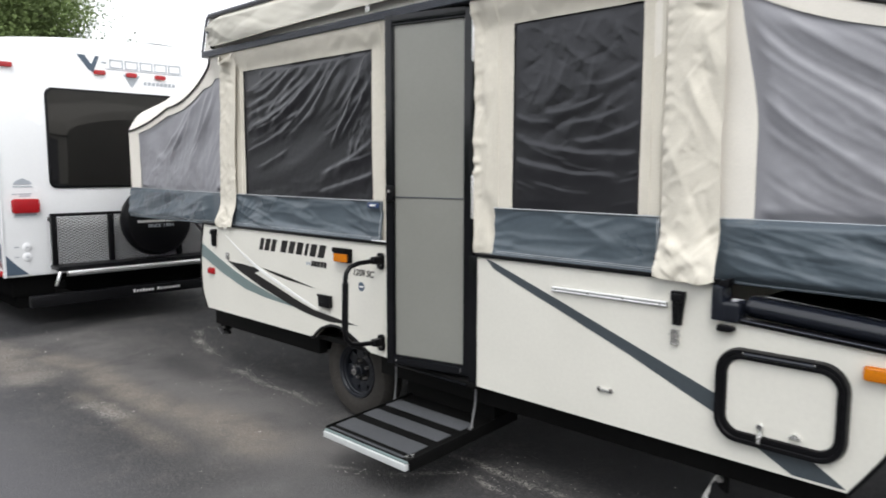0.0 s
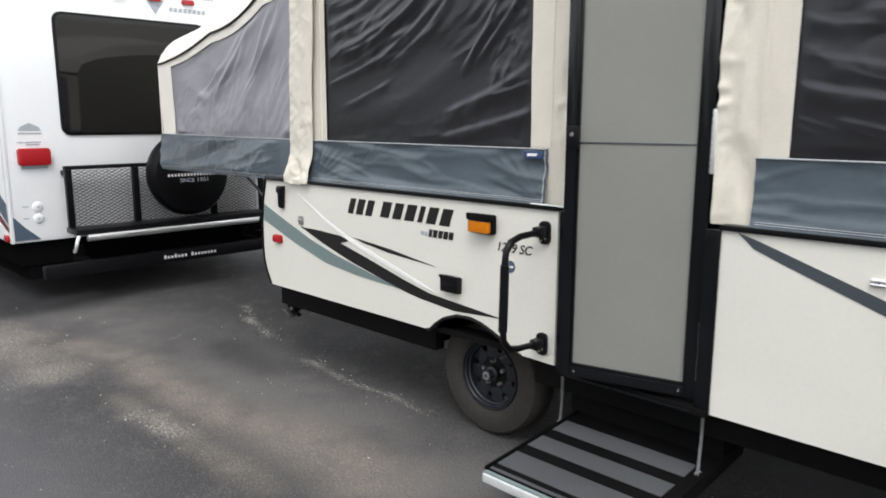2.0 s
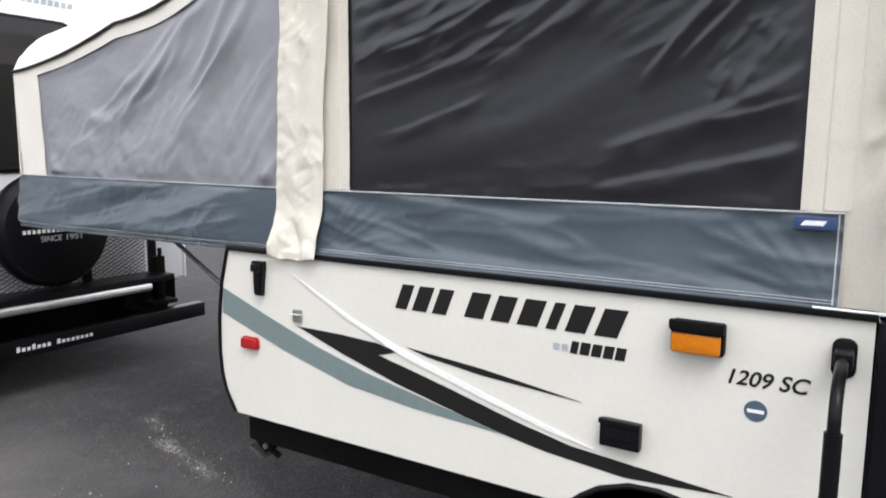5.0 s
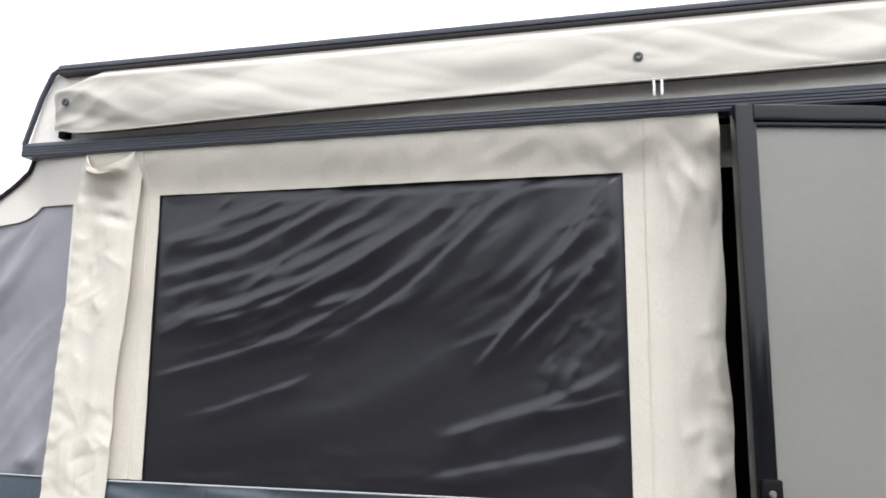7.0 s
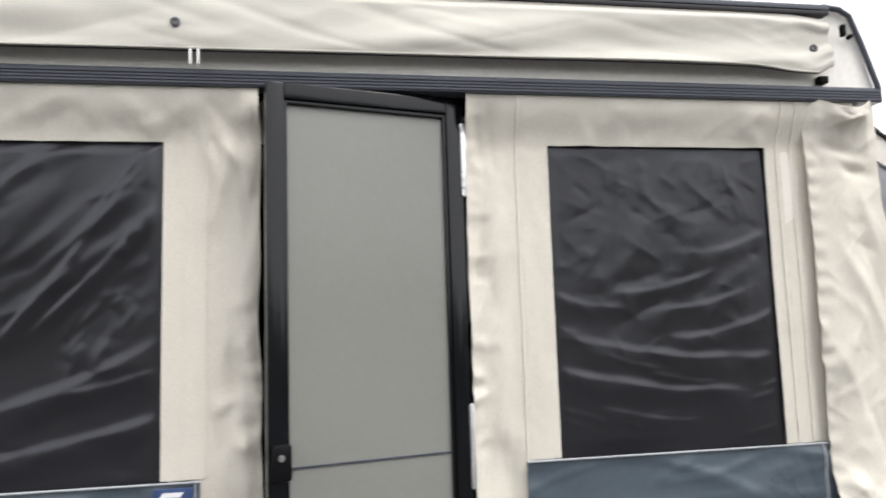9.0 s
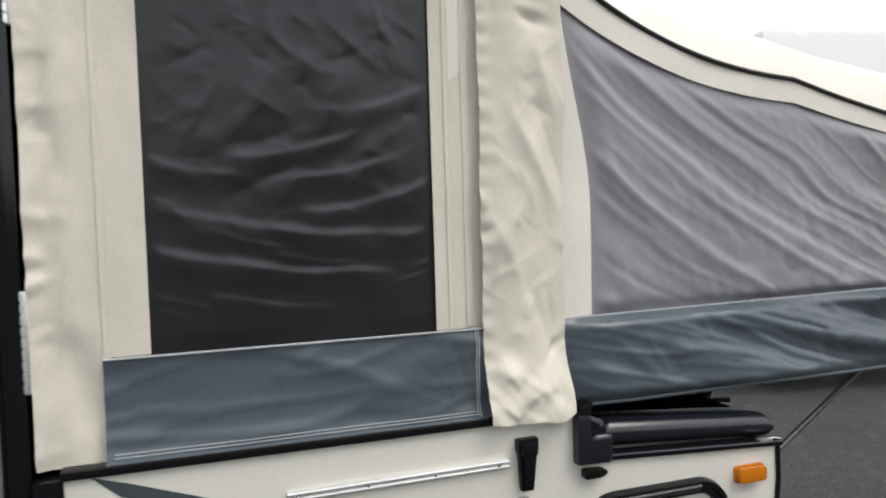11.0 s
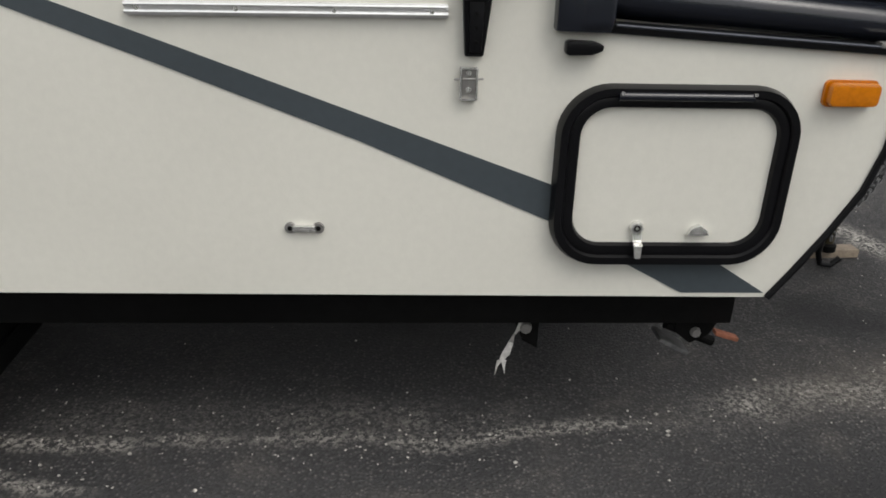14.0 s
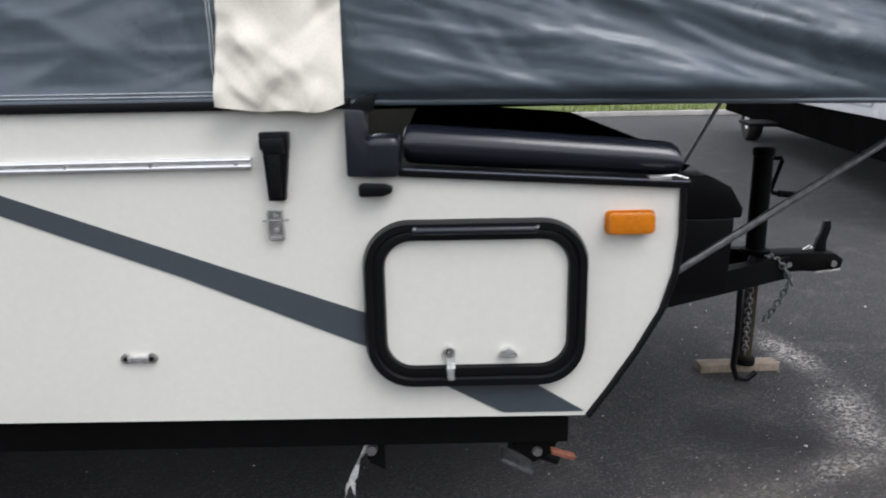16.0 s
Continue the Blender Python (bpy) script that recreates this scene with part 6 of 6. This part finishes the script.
def expanded_mesh():
    """Diamond mesh of thin steel strands."""
    bm = bmesh.new()
    py, pz, y0, z0 = 0.052, 0.026, -0.25, 0.587
    for i in range(int(1.66 / py)):
        for j in range(int(0.448 / pz)):
            y, z = y0 + i * py, z0 + j * pz
            if any(abs(y + py / 2 - p) < 0.03 for p in (0.245, 0.93)):
                continue
            for a, b in (((y, z), (y + py / 2, z + pz / 2)), ((y + py / 2, z + pz / 2), (y + py, z)), ((y, z + pz), (y + py / 2, z + pz / 2)), ((y + py / 2, z + pz / 2), (y + py, z + pz))):
                vs = [bm.verts.new((x, p[0], p[1] + o)) for p in (a, b) for x in (-2.452, -2.448) for o in (-0.0019, 0.0019)]
                bm.faces.new((vs[0], vs[1], vs[5], vs[4]))
                bm.faces.new((vs[2], vs[6], vs[7], vs[3]))
                bm.faces.new((vs[1], vs[3], vs[7], vs[5]))
                bm.faces.new((vs[0], vs[4], vs[6], vs[2]))
    return bm


part("rack_mesh", expanded_mesh(), M_BLACK, rack, "black expanded metal mesh")
part("rack_bar", tube([(-2.27, -0.23, 0.520), (-2.27, 1.26, 0.520)], 0.026, 14), M_ALU, rack, "dull silver bar along the rack")
part("rack_hook", tube([(-2.30, -0.27, 0.56), (-2.27, -0.30, 0.52), (-2.26, -0.32, 0.46), (-2.28, -0.33, 0.42)], 0.014, 10), M_ALU, rack)
lower = part("rear_bumper", box(-2.36, -2.28, -0.54, 1.72, 0.235, 0.335, 0.006), M_BLACK, trailer, "black square-tube bumper with white print bar")
for y in (-0.2, 1.3):
    part("bumper_bracket", box(-2.60, -2.361, y - 0.04, y + 0.04, 0.30, 0.335), M_FRAME, lower)
    part("bumper_bracket", box(-2.60, -2.56, y - 0.04, y + 0.04, 0.336, 0.42), M_FRAME, lower)
for k in range(16):
    if k not in (7,):
        part("print_block", yz([(0.365 + 0.030 * k, 0.272), (0.384 + 0.030 * k, 0.272), (0.384 + 0.030 * k, 0.292 + 0.010 * (k in (0, 3, 8))), (0.365 + 0.030 * k, 0.292 + 0.010 * (k in (0, 3, 8)))], -2.2795, -2.2775), M_WHTDECAL, lower)

# covered spare wheel on the rack
spare = part("spare_wheel_cover", lathe([(0.02, 0.19), (0.24, 0.185), (0.315, 0.165), (0.345, 0.12), (0.350, 0.06), (0.335, 0.01), (0.30, 0.0), (0.02, 0.0)], (-2.42, 0.650, 0.965), "x", 56), M_BLACK, trailer, "black vinyl spare wheel cover with faded print")
part("cover_panel", yz([(0.42, 1.01), (0.86, 1.01), (0.86, 1.06), (0.42, 1.06)], -2.2325, -2.2305), M_DKGREEN, spare)
for a, b, z, h in ((0.42, 0.88, 0.955, 0.022), (0.47, 0.60, 1.025, 0.03), (0.63, 0.82, 1.025, 0.03)):
    n_ = int((b - a) / 0.028)
    for k in range(n_):
        part("print_block", yz([(a + 0.028 * k, z), (a + 0.028 * k + 0.018, z), (a + 0.028 * k + 0.018, z + h), (a + 0.028 * k, z + h)], -2.2300, -2.2285), M_WHTDECAL, spare)
for word, y, w in (("SINCE", 0.520, 0.125), ("1951", 0.665, 0.095)):
    part("cover_lettering", text_mesh(word, 0.045, Matrix.Translation((-2.2285, y, 0.905)) @ Matrix.Rotation(radians(90), 4, "Z") @ SIDE, 0, 0.0008, w), M_GREYTXT, spare)

# ---- timber under the jack ----
plank = part("timber_block", prism([(4.845, 1.165), (5.150, 1.178), (5.147, 1.235), (4.842, 1.225)], 0.003, 0.036, 0.003, axis="z"), M_WOOD, None)
tagged(plank, "weathered timber block lying under the tongue jack", "timber")

# ---- far side of the lot: kerb, verge, another trailer ----
kerb = part("kerb", box(-3, 40, 13.96, 14.08, 0.0, 0.11, 0.02), M_CONCRETE, None)
tagged(kerb, "pale concrete kerb along the lot's far edge", "kerb", kind="structure")
verge = part("verge", box(-3, 40, 14.085, 22, 0.0, 0.12), mat("verge_soil", (0.10, 0.12, 0.04), 0.9, var=0.3, bump=0.8, bscale=30), None)
tagged(verge, "grassy verge behind the kerb", "verge", kind="structure")


def grass():
    rng = np.random.default_rng(4)
    n = 9000
    x, y = rng.uniform(2, 18, n), 14.1 + rng.uniform(0, 1, n) ** 2 * 5
    a, h, w = rng.uniform(0, 6.28, n), rng.uniform(0.05, 0.14, n), rng.uniform(0.006, 0.012, n)
    verts = np.zeros((n, 3, 3))
    verts[:, 0] = np.stack([x - w * np.cos(a), y - w * np.sin(a), 0 * x + 0.118], 1)
    verts[:, 1] = np.stack([x + w * np.cos(a), y + w * np.sin(a), 0 * x + 0.118], 1)
    verts[:, 2] = np.stack([x + 0.05 * np.sin(a), y + 0.05 * np.cos(a), 0.118 + h], 1)
    me = bpy.data.meshes.new("grass")
    me.from_pydata(verts.reshape(-1, 3).tolist(), [], [(3 * k, 3 * k + 1, 3 * k + 2) for k in range(n)])
    tagged(part("grass", me, M_GRASS, None), "short yellow-green grass on the verge", "grass", kind="stuff")


grass()

second = thing("parked_trailer", (8.9, 7.0, 0), "white trailer with black underbody parked across the lot", "trailer")
B1, B2 = Vector((7.15, 3.1, 0)), Vector((8.55, 10.6, 0))
DIR = (B2 - B1).normalized()
SM = Matrix.Translation(B1) @ Matrix.Rotation(math.atan2(DIR.y, DIR.x), 4, "Z")
LEN = (B2 - B1).length


def sp(name, bm, material, parent, label=""):
    bmesh.ops.transform(bm, matrix=SM, verts=bm.verts)
    return part(name, bm, material, parent, label)


sp("trailer_body", box(0, LEN, -2.3, 0, 0.655, 3.0, 0.05), M_VWHITE, second)
sp("underbody", box(0.05, LEN - 0.05, -2.25, -0.02, 0.34, 0.652), M_MATTE, second, "black underbody")
for x0, x1, z0, z1 in ((1.55, 2.60, 0.76, 1.30), (0.06, 0.78, 0.74, 1.16)):
    bd = sp("baggage_door", prism(rounded(x0, x1, z0, z1, 0.06), 0.001, 0.012, 0.004), M_VWHITE, second, "white baggage door")
    sp("door_gasket", prism(rounded(x0 - 0.02, x1 + 0.02, z0 - 0.02, z1 + 0.02, 0.075), 0.0005, 0.006), M_GREYTXT, bd)
    sp("door_latch", box(x1 - 0.12, x1 - 0.07, 0.012, 0.022, z0 + 0.05, z0 + 0.09, 0.004), M_BLACK, bd)
sp("marker_lamp", box(0.10, 0.20, -0.02, 0.03, 0.59, 0.648, 0.008), M_AMBER, second, "amber marker lamp")
sp("corner_plate", box(-0.02, 0.06, -0.02, 0.02, 0.56, 0.648, 0.003), M_WHTDECAL, second)
for x in (6.15,):
    for y in (-0.12, -2.15):
        w = sp("trailer_wheel", lathe([(0.18, -0.08), (0.24, -0.10), (0.31, -0.09), (0.335, -0.05), (0.335, 0.05), (0.31, 0.09), (0.24, 0.10), (0.18, 0.08)], (x, y, 0.335), "y", 32, True), M_RUBBER, second, "black tyre on a white spoked rim")
        sp("rim", lathe([(0.05, 0.05), (0.18, 0.07), (0.19, 0.03)], (x, y, 0.335), "y", 28), M_WHITE, w)
sp("landing_leg", box(0.5, 0.58, -0.3, -0.22, 0.0, 0.345, 0.004), M_FRAME, second)
sp("landing_leg", box(0.5, 0.58, -2.1, -2.02, 0.0, 0.345, 0.004), M_FRAME, second)
sp("entry_step", box(4.2, 4.8, 0.0, 0.35, 0.36, 0.40, 0.006), M_FRAME, second)


# ---- trees behind the white trailer ----
def tree(x, y, height, spread, seed, label):
    rng = random.Random(seed)
    root = thing("tree", (x, y, 0), label, "tree", "trees behind the lot")
    bm = bmesh.new()
    add_tube(bm, [(x, y, -0.1), (x + 0.1, y, height * 0.25), (x - 0.1, y + 0.1, height * 0.55), (x, y, height * 0.9)], [0.28, 0.22, 0.13, 0.04], 12)
    tips = []
    for k in range(16):
        z0 = height * rng.uniform(0.25, 0.8)
        a = rng.uniform(0, 6.28)
        r = spread * rng.uniform(0.5, 1.0) * (1.15 - z0 / height)
        tip = Vector((x + r * math.cos(a), y + r * math.sin(a), z0 + r * rng.uniform(0.3, 0.7)))
        midp = Vector((x, y, z0)).lerp(tip, 0.5) + Vector((0, 0, 0.1 * r))
        add_tube(bm, [(x, y, z0), midp, tip], [0.08, 0.05, 0.015], 7)
        tips += [midp, tip, tip.lerp(midp, 0.5)]
    part("trunk", bm, M_BARK, root)
    nr = np.random.default_rng(seed)
    cl = []
    for t in tips:
        for _ in range(9):
            cl.append(np.array(t) + nr.normal(0, spread * 0.14, 3))
    pts = np.concatenate([c + nr.normal(0, 0.30, (140, 3)) for c in cl])
    m = len(pts)
    u = nr.normal(size=(m, 3))
    u /= np.linalg.norm(u, axis=1, keepdims=True)
    v = np.cross(u, nr.normal(size=(m, 3)))
    v /= np.linalg.norm(v, axis=1, keepdims=True)
    L = nr.uniform(0.028, 0.058, (m, 1))
    quad = np.stack([pts - u * L, pts - v * L * 0.55, pts + u * L, pts + v * L * 0.55], 1)
    me = bpy.data.meshes.new("crown")
    me.from_pydata(quad.reshape(-1, 3).tolist(), [], [(4 * k, 4 * k + 1, 4 * k + 2, 4 * k + 3) for k in range(m)])
    part("crown", me, M_LEAF, root)


tree(-18.5, 4.0, 8.2, 3.0, 5, "leafy green tree with an open crown")
tree(-22.5, 3.4, 9.0, 3.2, 8, "leafy green tree with a broad crown")
tree(-19.5, 0.6, 9.0, 3.2, 12, "leafy green tree with a dense crown")


# ---- loose grit ----
def pebbles():
    rng = random.Random(9)
    bm = bmesh.new()
    spots = []
    for st in STREAKS:
        for _ in range(int(46 * math.hypot(st[2] - st[0], st[3] - st[1])) + 6):
            t = rng.random()
            spots.append((st[0] + (st[2] - st[0]) * t + rng.gauss(0, st[4] * 0.9), st[1] + (st[3] - st[1]) * t + rng.gauss(0, st[4] * 0.9)))
    for _ in range(420):
        spots.append((rng.uniform(-2.5, 6.5), rng.uniform(-1.6, 2.2)))
    verts, faces = [], []
    for x, y in spots:
        r = rng.uniform(0.0015, 0.0042) * (1.7 if rng.random() < 0.06 else 1)
        z = 0.008 * nz(x * 0.9, y * 0.9, 3.3) + r * 0.4
        o = len(verts)
        a = rng.uniform(0, 6)
        for k in range(5):
            q = a + k * 1.257
            verts.append((x + r * math.cos(q) * rng.uniform(0.7, 1.2), y + r * math.sin(q) * rng.uniform(0.7, 1.2), z))
        verts += [(x, y, z + r * 0.8), (x, y, z - r)]
        for k in range(5):
            faces += [(o + k, o + (k + 1) % 5, o + 5), (o + (k + 1) % 5, o + k, o + 6)]
    bm.free()
    me = bpy.data.meshes.new("grit")
    me.from_pydata(verts, [], faces)
    tagged(part("grit", me, M_STONE, None), "loose pale grit scattered on the asphalt", "grit", kind="stuff")


pebbles()


# ---- unseen dark tree line, added behind the viewer to darken reflections ----
def unseen_trees():
    nr = np.random.default_rng(21)
    k = 420
    cx = nr.uniform(-34, 38, k)
    top = 4.2 + 1.1 * np.sin(cx * 0.21 + 1) + 0.7 * np.sin(cx * 0.57)
    cz = nr.uniform(0.1, 1, k) ** 0.7 * top
    cy = -19 - nr.uniform(0, 3, k)
    c = np.stack([cx, cy, cz], 1)
    pts = (c[:, None] + nr.normal(0, 0.75, (k, 60, 3))).reshape(-1, 3)
    pts[:, 2] = np.maximum(pts[:, 2], 0.2)
    m = len(pts)
    u = nr.normal(size=(m, 3))
    u /= np.linalg.norm(u, axis=1, keepdims=True)
    v = np.cross(u, nr.normal(size=(m, 3)))
    v /= np.linalg.norm(v, axis=1, keepdims=True)
    L = nr.uniform(0.14, 0.30, (m, 1))
    quad = np.stack([pts - u * L, pts - v * L * 0.6, pts + u * L, pts + v * L * 0.6], 1)
    me = bpy.data.meshes.new("unseen_trees")
    me.from_pydata(quad.reshape(-1, 3).tolist(), [], [(4 * q, 4 * q + 1, 4 * q + 2, 4 * q + 3) for q in range(m)])
    tagged(part("unseen_trees", me, M_LEAF, None), "unseen dense dark green tree line added to darken reflections", "trees", kind="stuff")


unseen_trees()
